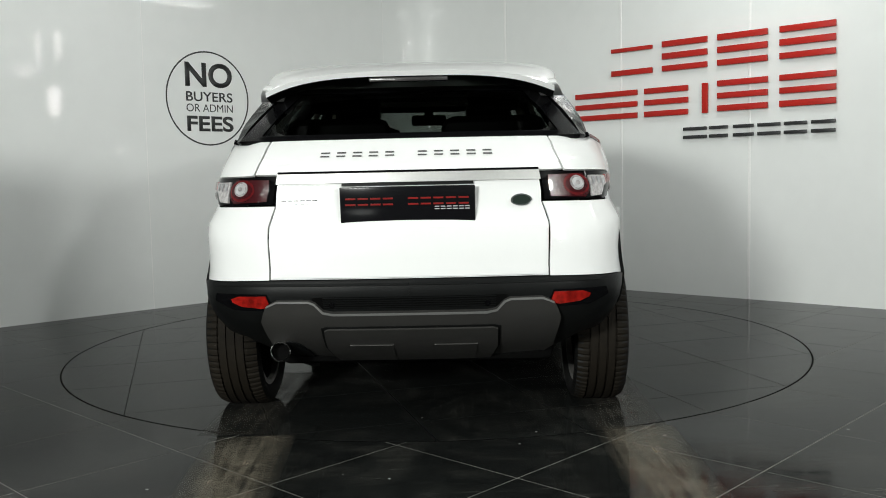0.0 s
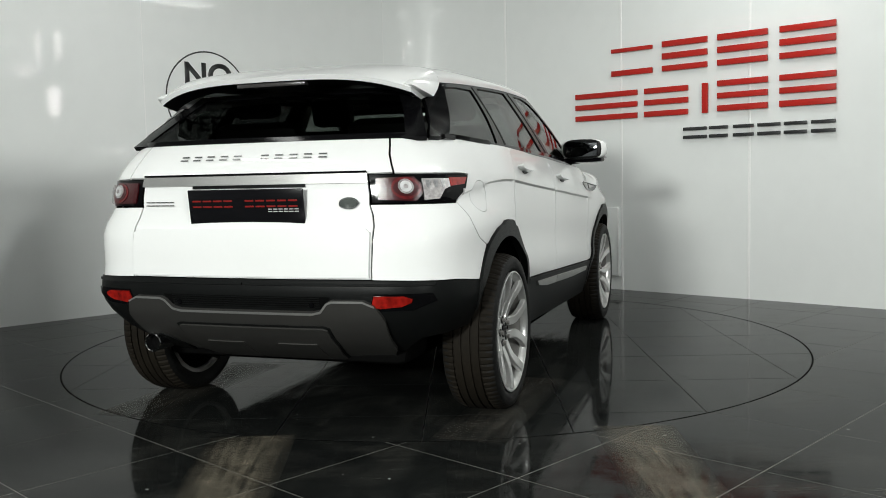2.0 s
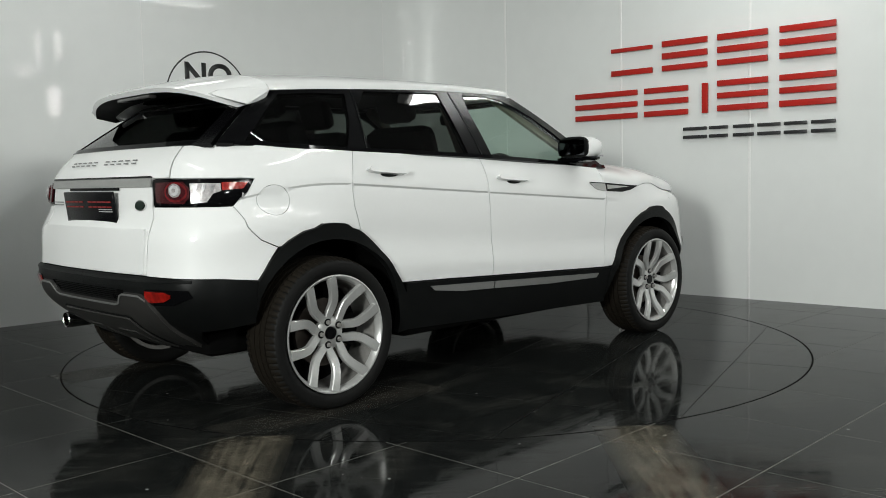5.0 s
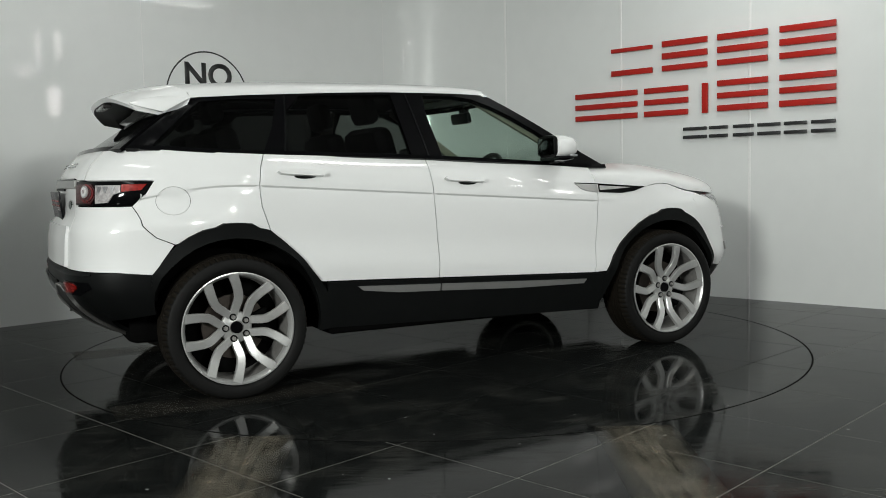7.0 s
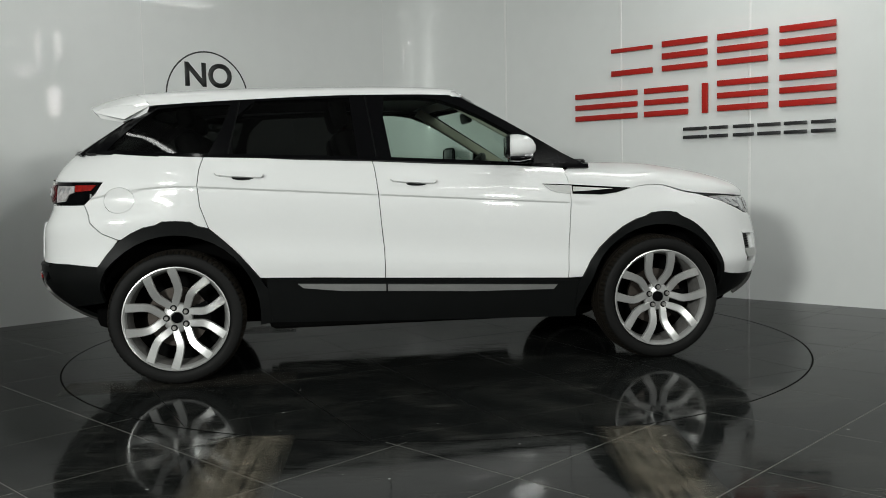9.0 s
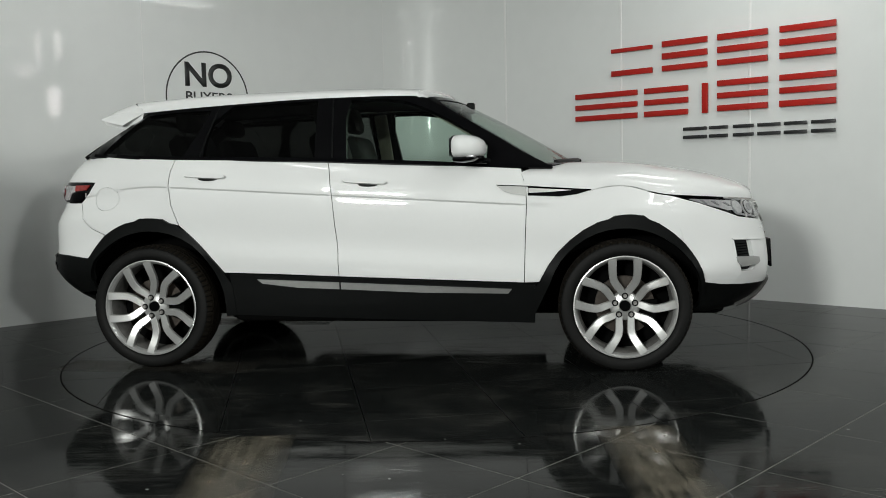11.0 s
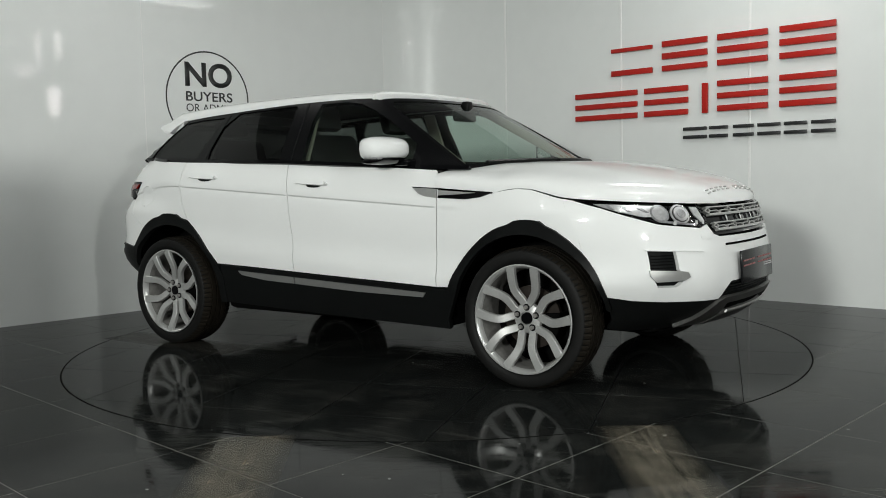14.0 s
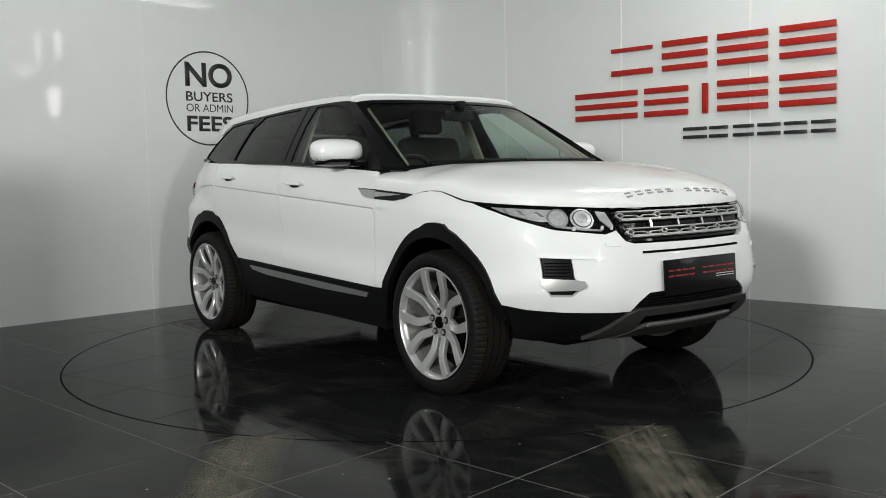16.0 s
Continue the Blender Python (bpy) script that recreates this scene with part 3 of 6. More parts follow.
def sstep(a, b, x):
    t = min(1, max(0, (x - a) / (b - a)))
    return t * t * (3 - 2 * t)


# plan outline of the lower body, from the middle of the tail to the middle of the nose
PLAN = [(-2.092, 0.0), (-2.088, 0.25), (-2.074, 0.45), (-2.052, 0.635), (-1.998, 0.770), (-1.890, 0.856), (-1.66, 0.910), (-1.33, 0.927), (-0.9, 0.919), (-0.6, 0.917), (0.0, 0.918), (0.7, 0.917),
        (1.0, 0.920), (1.33, 0.929), (1.58, 0.918), (1.785, 0.862), (1.932, 0.776), (2.047, 0.658), (2.13, 0.52), (2.172, 0.33), (2.192, 0.15), (2.196, 0.0)]
CUM = [0.0]
for (x0, y0), (x1, y1) in zip(PLAN, PLAN[1:]):
    CUM.append(CUM[-1] + math.hypot(x1 - x0, y1 - y0))
S_END = CUM[-1]
PX = [(s, p[0]) for s, p in zip(CUM, PLAN)]
PY = [(s, p[1]) for s, p in zip(CUM, PLAN)]
SFINE = [S_END * i / 600 for i in range(601)]
XFINE = [lerp_tab(PX, s) for s in SFINE]
YFINE = [lerp_tab(PY, s) for s in SFINE]


def SX(x):
    return float(np.interp(x, XFINE, SFINE))


def SR(y):
    """Along the tail, by the distance from the middle."""
    return float(np.interp(y, YFINE[:200], SFINE[:200]))


def SF(y):
    """Along the nose, by the distance from the middle."""
    return float(np.interp(-y, [-v for v in YFINE[400:]], SFINE[400:]))


REAR = [(0.24, 0.50), (0.29, 0.36), (0.34, 0.24), (0.40, 0.14), (0.46, 0.072), (0.52, 0.028), (0.58, 0.006), (0.62, 0.0), (0.655, 0.012), (0.80, 0.022), (0.85, 0.032), (0.90, 0.060), (1.0, 0.070), (1.07, 0.078), (1.12, 0.100), (1.17, 0.136), (1.225, 0.190)]
NOSE = [(0.24, 0.30), (0.30, 0.15), (0.36, 0.06), (0.44, 0.01), (0.52, 0.0), (0.60, 0.005), (0.68, 0.015), (0.74, 0.030), (0.80, 0.052), (0.88, 0.080), (0.94, 0.118), (1.0, 0.19)]
FLANK = [(0.24, 0.08), (0.34, 0.05), (0.45, 0.030), (0.52, 0.016), (0.58, 0.008), (0.63, 0.015), (0.70, 0.019), (0.80, 0.011), (0.90, 0.009), (0.934, 0.012), (0.9455, 0.014), (0.9555, 0.004), (0.972, 0.004), (1.02, 0.014), (1.08, 0.033), (1.15, 0.066), (1.20, 0.094), (1.26, 0.14)]


def rake(x):
    """The flank's creases run down towards the nose."""
    return -0.066 * x * sstep(2.1, 1.2, abs(x))


def skin(s, z, side=-1):
    """The lower body's surface; side -1 is the right flank."""
    x, y = lerp_tab(PX, s), lerp_tab(PY, s)
    zz = z - (rake(x) if z > 0.5 else rake(x) * max(0, (z - 0.3) / 0.2))
    fl = lerp_tab(FLANK, zz)
    # the shoulder crease dies out on the front wing
    if x > 0.75 and 0.86 < zz < 1.06:
        u = (zz - 0.86) / 0.20
        flat = lerp_tab(FLANK, 0.86) * (1 - u) + lerp_tab(FLANK, 1.06) * u - 0.02 * u * (1 - u)
        fl += (flat - fl) * sstep(0.75, 1.0, x)
    fl += 0.045 * sstep(0.86, 0.965, z) * sstep(1.15, 1.62, abs(x)) + 0.05 * sstep(0.54, 0.36, z) * sstep(1.6, 1.8, abs(x))
    yy = y * (1 - fl / 0.95)
    if x < 0:
        xx = x + lerp_tab(REAR, z) * sstep(-1.30, -1.98, x)
    else:
        xx = x - lerp_tab(NOSE, z) * sstep(1.30, 2.02, x)
    return Vector((xx, side * yy, z))


def inside(poly, x, y):
    r = False
    k = len(poly)
    for i in range(k):
        (x1, y1), (x2, y2) = poly[i], poly[i - 1]
        if (y1 > y) != (y2 > y) and x < (x2 - x1) * (y - y1) / (y2 - y1) + x1:
            r = not r
    return r


from mathutils.geometry import delaunay_2d_cdt


def far_from_edges(poly, x, y, d):
    k = len(poly)
    for i in range(k):
        (x1, y1), (x2, y2) = poly[i], poly[i - 1]
        dx, dy = x2 - x1, y2 - y1
        q = dx * dx + dy * dy
        t = min(1, max(0, ((x - x1) * dx + (y - y1) * dy) / q)) if q > 1e-12 else 0
        if (x - x1 - t * dx) ** 2 + (y - y1 - t * dy) ** 2 < d * d:
            return False
    return True


def patch_bm(bm, poly, fn, step=0.045, thick=0.012, off=0.0, away=Vector((0, 0, 0.75)), crease=False):
    """Cuts an outline out of a curved surface: a sheet with a turned-in rim, raised by off."""
    fine = []
    k = len(poly)
    for i in range(k):
        (x1, y1), (x2, y2) = poly[i], poly[(i + 1) % k]
        m = max(1, int(math.ceil(math.hypot(x2 - x1, y2 - y1) / step)))
        fine += [(x1 + (x2 - x1) * j / m, y1 + (y2 - y1) * j / m) for j in range(m)]
    pts = [Vector(p) for p in fine]
    xs, ys = [p[0] for p in fine], [p[1] for p in fine]
    rows = []
    if crease:
        for k in range(int((max(xs) - min(xs)) / 0.03)):
            u = min(xs) + (k + 0.5) * 0.03
            for dz in (0.934, 0.9455, 0.9555, 0.972):
                z = dz + rake(lerp_tab(PX, u))
                if inside(fine, u, z) and far_from_edges(fine, u, z, 0.008):
                    pts.append(Vector((u, z)))
                    rows.append((u, z))
    nx, ny = int((max(xs) - min(xs)) / step) + 1, int((max(ys) - min(ys)) / step) + 1
    for i in range(1, nx + 1):
        for j in range(1, ny + 1):
            x, y = min(xs) + (i - 0.5) * step, min(ys) + (j - 0.5) * step
            if crease and -0.03 < y - rake(lerp_tab(PX, x)) - 0.954 < 0.03:
                continue
            if inside(fine, x, y) and far_from_edges(fine, x, y, step * 0.45):
                pts.append(Vector((x, y)))
    vs, _, fs, _, _, _ = delaunay_2d_cdt(pts, [], [list(range(len(fine)))], 1, 1e-6)
    t = bmesh.new()
    bv = [t.verts.new(fn(v[0], v[1])) for v in vs]
    for f in fs:
        try:
            t.faces.new([bv[i] for i in f])
        except ValueError:
            pass
    bmesh.ops.recalc_face_normals(t, faces=t.faces)
    t.normal_update()
    if sum(f.normal.dot(f.calc_center_median() - away) * f.calc_area() for f in t.faces) < 0:
        bmesh.ops.reverse_faces(t, faces=t.faces)
        t.normal_update()
    nrm = {v: v.normal.copy() for v in t.verts}
    if off:
        for v in t.verts:
            v.co += nrm[v] * off
    if thick:
        edges = [e for e in t.edges if e.is_boundary]
        low = {}
        for e in edges:
            for v in e.verts:
                if v not in low:
                    low[v] = t.verts.new(v.co - nrm[v] * thick)
        for e in edges:
            lp = e.link_loops[0]
            a, b = lp.vert, lp.link_loop_next.vert
            t.faces.new((b, a, low[a], low[b]))
    return merge(bm, t)


def patch(name, poly, fn, material, parent, label="", step=0.045, thick=0.012, off=0.0, away=Vector((0, 0, 0.75)), crease=False):
    bm = patch_bm(bmesh.new(), poly, fn, step, thick, off, away, crease)
    return part(name, bm, material, parent, label, True, 40)


def frame_ring(bm, outer, holes, fn, off, thick, away, crease=False):
    """A sheet with windows cut out of it: triangulated with the window outlines as holes."""
    loops = [outer] + holes
    pts, faces = [], []
    fine_loops = []
    for lp in loops:
        fine = []
        k = len(lp)
        for i in range(k):
            (x1, y1), (x2, y2) = lp[i], lp[(i + 1) % k]
            m = max(1, int(math.ceil(math.hypot(x2 - x1, y2 - y1) / 0.04)))
            fine += [(x1 + (x2 - x1) * j / m, y1 + (y2 - y1) * j / m) for j in range(m)]
        fine_loops.append(fine)
        faces.append(list(range(len(pts), len(pts) + len(fine))))
        pts += [Vector(p) for p in fine]
    xs, ys = [p.x for p in pts], [p.y for p in pts]
    if crease:
        for k in range(int((max(xs) - min(xs)) / 0.03)):
            u = min(xs) + (k + 0.5) * 0.03
            for dz in (0.934, 0.9455, 0.9555, 0.972):
                z = dz + rake(lerp_tab(PX, u))
                if inside(fine_loops[0], u, z) and not any(inside(f, u, z) for f in fine_loops[1:]) and all(far_from_edges(f, u, z, 0.008) for f in fine_loops):
                    pts.append(Vector((u, z)))
    x = min(xs) + 0.02
    while x < max(xs):
        y = min(ys) + 0.02
        while y < max(ys):
            if not (crease and -0.03 < y - rake(lerp_tab(PX, x)) - 0.954 < 0.03) and inside(fine_loops[0], x, y) and not any(inside(f, x, y) for f in fine_loops[1:]) and all(far_from_edges(f, x, y, 0.02) for f in fine_loops):
                pts.append(Vector((x, y)))
            y += 0.04
        x += 0.04
    edges = [(f[i], f[(i + 1) % len(f)]) for f in faces for i in range(len(f))]
    vs, _, fs, _, _, _ = delaunay_2d_cdt(pts, edges, [], 0, 1e-6)
    t = bmesh.new()
    bv = [t.verts.new(fn(v[0], v[1])) for v in vs]
    for f in fs:
        cx, cy = sum(vs[i][0] for i in f) / 3, sum(vs[i][1] for i in f) / 3
        if inside(fine_loops[0], cx, cy) and not any(inside(h, cx, cy) for h in fine_loops[1:]):
            t.faces.new([bv[i] for i in f])
    bmesh.ops.delete(t, geom=[v for v in t.verts if not v.link_faces], context="VERTS")
    bmesh.ops.recalc_face_normals(t, faces=t.faces)
    t.normal_update()
    if sum(f.normal.dot(f.calc_center_median() - away) * f.calc_area() for f in t.faces) < 0:
        bmesh.ops.reverse_faces(t, faces=t.faces)
        t.normal_update()
    nrm = {v: v.normal.copy() for v in t.verts}
    for v in t.verts:
        v.co += nrm[v] * off
    bd = [e for e in t.edges if e.is_boundary]
    low = {}
    for e in bd:
        for v in e.verts:
            if v not in low:
                low[v] = t.verts.new(v.co - nrm[v] * thick)
    for e in bd:
        lp = e.link_loops[0]
        a, b = lp.vert, lp.link_loop_next.vert
        t.faces.new((b, a, low[a], low[b]))
    return merge(bm, t)


def flank_poly(pts):
    return [(SX(x), z) for x, z in pts]


def arc_pts(cx, cz, r, a0, a1, n=14, squash=1.0):
    return [(cx + r * math.cos(radians(a0 + (a1 - a0) * i / n)), cz + r * squash * math.sin(radians(a0 + (a1 - a0) * i / n))) for i in range(n + 1)]


def shrink(poly, d):
    """Moves every side of an outline inwards by d."""
    k = len(poly)
    area2 = sum(poly[i - 1][0] * poly[i][1] - poly[i][0] * poly[i - 1][1] for i in range(k))
    sg = 1 if area2 > 0 else -1
    out = []
    for i in range(k):
        p, q, r = Vector(poly[i - 1]), Vector(poly[i]), Vector(poly[(i + 1) % k])
        a, b = (q - p), (r - q)
        if a.length < 1e-7 or b.length < 1e-7:
            out.append((q.x, q.y))
            continue
        a.normalize(), b.normalize()
        n1, n2 = Vector((-a.y, a.x)) * sg, Vector((-b.y, b.x)) * sg
        m = n1 + n2
        m = m / max(0.5, m.length_squared / 2) if m.length > 1e-6 else n1
        out.append((q.x + m.x * d, q.y + m.y * d))
    return out


GAPW = 0.0022
AR = (-1.33, AXLE_Z)
AF = (1.33, AXLE_Z)
R_IN = 0.432
# black wheel-arch band, its outer line with the raised brow on top
BROW_R = [(-0.895, 0.541), (-0.951, 0.612), (-1.034, 0.705), (-1.105, 0.772), (-1.174, 0.819), (-1.205, 0.826), (-1.244, 0.850), (-1.385, 0.855), (-1.42, 0.838), (-1.485, 0.826), (-1.55, 0.797), (-1.60, 0.766), (-1.665, 0.70), (-1.715, 0.628)]
BROW_F = [(0.878, 0.480), (0.925, 0.566), (0.979, 0.640), (1.045, 0.705), (1.113, 0.757), (1.19, 0.797), (1.245, 0.812), (1.281, 0.831), (1.433, 0.830), (1.465, 0.808), (1.52, 0.785), (1.587, 0.738), (1.645, 0.68), (1.691, 0.612), (1.73, 0.53), (1.748, 0.462)]


def smooth_brow(pts, c):
    """Rounds the arch line between its corner points; the raised brow keeps its corners."""
    pol = sorted((math.atan2(z - c[1], x - c[0]), math.hypot(x - c[0], z - c[1])) for x, z in pts)
    out = []
    a = pol[0][0]
    stops = [p[0] for p in pol]
    while a < pol[-1][0]:
        out.append(a)
        a += radians(4)
    out += stops
    out = sorted(set(round(v, 4) for v in out))
    keep = []
    for v in out:
        if keep and v - keep[-1] < 0.02:
            continue
        keep.append(v)
    res = [(c[0] + lerp_tab(pol, v) * math.cos(v), c[1] + lerp_tab(pol, v) * math.sin(v)) for v in keep]
    res[-1] = (c[0] + pol[-1][1] * math.cos(pol[-1][0]), c[1] + pol[-1][1] * math.sin(pol[-1][0]))
    return res


BELT = [(-1.86, 1.222), (-1.17, 1.187), (-0.27, 1.156), (0.8, 1.096), (1.0, 1.085)]


def belt(x):
    return lerp_tab(BELT, x)


BONNET_EDGE = [(0.78, 0.993), (1.0, 0.980), (1.147, 0.968), (1.21, 0.982), (1.281, 0.990), (1.36, 0.986), (1.43, 0.968), (1.52, 0.945), (1.62, 0.934), (1.75, 0.9245), (1.90, 0.9135), (2.0, 0.906), (2.10, 0.896), (2.20, 0.890)]


def bonnet_edge(x):
    return lerp_tab(BONNET_EDGE, x)


DOOR_REAR = [(-1.150, 0.812), (-1.19, 0.93), (-1.200, 1.034), (-1.188, 1.12), (-1.165, 1.186)]
DOOR_MID = [(-0.229, 0.516), (-0.231, 0.677), (-0.243, 0.80), (-0.256, 0.967), (-0.272, 1.11), (-0.284, 1.157)]
DOOR_FRONT = [(0.797, 0.477), (0.805, 0.70), (0.815, 0.90), (0.812, 0.992), (0.786, 1.093)]
for side in (-1, 1):
    sk = lambda s, z, side=side: skin(s, z, side)
    # doors
    low_r = [(-0.895, 0.541), (-0.56, 0.530), (-0.229, 0.516)]
    poly = low_r[:-1] + DOOR_MID + [(-0.6, belt(-0.6)), (-0.9, belt(-0.9))] + DOOR_REAR[::-1] + [p for p in BROW_R[::-1] if -1.14 < p[0] < -0.9]
    rear_door = patch("rear_door", shrink(flank_poly(poly), GAPW), sk, M_PAINT, car, crease=True)
    poly = [(-0.229, 0.516), (0.3, 0.496)] + DOOR_FRONT + [(0.4, belt(0.4)), (0.05, belt(0.05))] + DOOR_MID[::-1][:-1]
    front_door = patch("front_door", shrink(flank_poly(poly), GAPW), sk, M_PAINT, car, crease=True)
    # door handles
    for dr, hx, hz in ((rear_door, -0.985, 1.086), (front_door, -0.067, 1.036)):
        bm = bmesh.new()
        prof = [(-0.125, 0), (-0.11, 0.011), (-0.05, 0.017), (0.05, 0.017), (0.11, 0.011), (0.125, 0), (0.11, -0.010), (0.05, -0.013), (-0.05, -0.013), (-0.11, -0.010)]
        patch_bm(bm, [(SX(hx + u), hz + v - 0.066 * u) for u, v in prof], sk, 0.02, 0.030, 0.030)
        part("handle", bm, M_PAINT, dr, "white pull handle", True, 50)
        # raised black oval stands in for the shade of the handle's hollow
        bm = bmesh.new()
        patch_bm(bm, [(SX(hx + 0.02 + 0.058 * math.cos(a)), hz - 0.012 + 0.014 * math.sin(a)) for a in [i * 0.5236 for i in range(12)]], sk, 0.02, 0.004, 0.004)
        part("handle_shade", bm, M_CLAD, dr, "dark oval drawn as the shade behind the handle")
    # front wing
    top = [(x, bonnet_edge(x)) for x in (1.50, 1.43, 1.36, 1.281, 1.21, 1.147, 1.0, 0.9)]
    seam = [(1.63, 0.78), (1.595, 0.86), (1.56, 0.936)]
    poly = flank_poly([(0.797, 0.477)] + BROW_F[:-3] + seam + top + [(0.812, 0.992), (0.815, 0.90), (0.805, 0.70)])
    cut = shrink(poly, GAPW)
    for i in range(len(BROW_F) - 2, len(BROW_F) + 1):
        cut[i] = poly[i]
    wing = patch("front_wing", cut, sk, M_PAINT, car, crease=True)
    # vent on the wing and its tail on the door
    patch("side_vent", flank_poly([(0.822, 0.994), (1.155, 0.970), (1.08, 0.948), (0.99, 0.938), (0.824, 0.946)]), sk, M_GLOSS, wing, "gloss black side vent", 0.03, 0.006, 0.006)
    patch("vent_blade", flank_poly([(0.826, 0.985), (1.06, 0.970), (0.93, 0.962), (0.826, 0.958)]), sk, M_SATIN, wing, "silver vent blade", 0.03, 0.004, 0.011)
    patch("vent_trim", flank_poly([(0.655, 1.001), (0.812, 0.993), (0.814, 0.946), (0.735, 0.956), (0.70, 0.968)]), sk, M_SATIN, front_door, "silver vent tail", 0.03, 0.006, 0.006)
    patch("vent_edge", flank_poly([(0.652, 1.005), (0.812, 0.997), (1.158, 0.973), (1.155, 0.969), (0.812, 0.9925), (0.66, 1.0005)]), sk, M_GLOSS, wing, "", 0.05, 0.003, 0.009)
    # rear quarter panel, round the fuel flap, down to the arch and back to the tailgate
    poly = [p for p in BROW_R if p[0] < -1.15 and p[0] > -1.62]
    seam_bump = [(-1.615, 0.765), (-1.70, 0.80), (-1.775, 0.86), (-1.84, 0.950)]
    poly = [(SX(x), z) for x, z in poly] + [(SX(x), z) for x, z in seam_bump] + [(SX(-1.775), 1.006), (SX(-1.735), 1.0645), (SX(-1.80), 1.068), (SR(0.72), 1.071), (SR(0.680), 1.073), (SR(0.673), 1.15), (SR(0.680), 1.222), (SR(0.73), 1.222)] + [(SX(-1.78), 1.222), (SX(-1.6), belt(-1.6)), (SX(-1.4), belt(-1.4))] + [(SX(x), z) for x, z in DOOR_REAR[::-1]]
    if side == -1:
        flap = [(SX(-1.632 + 0.092 * math.cos(a)), 0.970 + 0.067 * math.sin(a)) for a in [i * math.pi / 20 for i in range(40)]]
        quarter = part("quarter_panel", frame_ring(bmesh.new(), shrink(poly, GAPW), [flap], sk, 0.0, 0.012, Vector((0, 0, 0.75)), True), M_PAINT, car, "", True, 40)
        patch("fuel_flap", shrink(flap, 0.0022), sk, M_PAINT, quarter, "", 0.02, 0.008, 0.0)
    else:
        quarter = patch("quarter_panel", shrink(poly, GAPW), sk, M_PAINT, car, crease=True)
    # corner of the rear bumper, painted
    poly = [(SX(-1.715), 0.628), (SX(-1.665), 0.70)] + [(SX(x), z) for x, z in seam_bump] + [(SX(-1.89), 0.949), (SR(0.62), 0.951), (SR(0.567), 0.951), (SR(0.567), 0.655), (SR(0.70), 0.652), (SX(-1.88), 0.645)]
    patch("bumper_corner", shrink(poly, GAPW), sk, M_PAINT, car)
    # arch bands
    for nm, brow, c, ends in (("rear_arch", smooth_brow(BROW_R, AR), AR, (-8, 152)), ("front_arch", smooth_brow(BROW_F, AF)[::-1], AF, (162, 8))):
        inner = arc_pts(c[0], c[1], R_IN if nm == "rear_arch" else 0.414, *ends, 18)
        inner = inner[::-1]
        if nm == "rear_arch":
            poly = [(-0.84, 0.30), (-0.85, 0.47)] + brow + [(-1.735, 0.50)] + inner
        else:
            poly = [(0.84, 0.28), (0.85, 0.45)] + brow + [(1.765, 0.40)] + inner
        patch(nm, flank_poly(poly), sk, M_CLAD, car, "black plastic wheel-arch band", 0.04, 0.035, 0.014)
    # sill
    poly = [(-0.86, 0.300), (-0.86, 0.537), (-0.229, 0.512), (0.80, 0.472), (0.862, 0.470), (0.85, 0.255), (0.0, 0.275)]
    sill = patch("sill", flank_poly(poly), sk, M_CLAD, car, "black plastic sill", 0.05, 0.03, 0.010)
    for a, b in ((-0.70, -0.228), (-0.218, 0.73)):
        za, zb = 0.512 - 0.041 * (a + 0.7), 0.512 - 0.041 * (b + 0.7)
        lo_a = 0.030 if a < -0.5 else 0.043
        lo_b = 0.043 if b < 0 else 0.030
        poly = [(a, za - 0.006), (a + (0.03 if a < -0.5 else 0.0), za - lo_a), ((a + b) / 2, (za + zb) / 2 - 0.044), (b - (0.0 if b < 0 else 0.02), zb - lo_b), (b, zb - 0.006), ((a + b) / 2, (za + zb) / 2 - 0.006)]
        patch("sill_strip", flank_poly(poly), sk, M_SATIN, sill, "satin silver sill strip", 0.04, 0.008, 0.018)

# wheel housings and dark underbody
for side in (-1, 1):
    for c in (AR, AF):
        bm = bmesh.new()
        n = 28
        ring = []
        for yy in (0.905, 0.60):
            row = []
            for i in range(n + 1):
                a = math.pi * (i / n * 0.92 + (-0.02 if c is AR else 0.10))
                px, pz = c[0] + 0.438 * math.cos(a), c[1] + 0.438 * math.sin(a)
                row.append(bm.verts.new((px, side * min(yy, abs(skin(SX(px), pz).y) - 0.025), pz)))
            ring.append(row)
        mid = bm.verts.new((c[0], side * 0.60, c[1]))
        for i in range(n):
            bm.faces.new((ring[0][i], ring[0][i + 1], ring[1][i + 1], ring[1][i]))
            bm.faces.new((ring[1][i], ring[1][i + 1], mid))
        part("wheel_liner", bm, M_DARK, car, "dark wheel housing")
bm = bmesh.new()
box(bm, -1.80, 1.90, -0.60, 0.60, 0.26, 0.52, 0.05)
box(bm, -0.86, 0.85, -0.86, 0.86, 0.255, 0.50, 0.04)
box(bm, -1.30, -1.10, -0.70, 0.70, 0.27, 0.36, 0.03)
part("underbody", bm, M_DARK, car, "dark underbody")
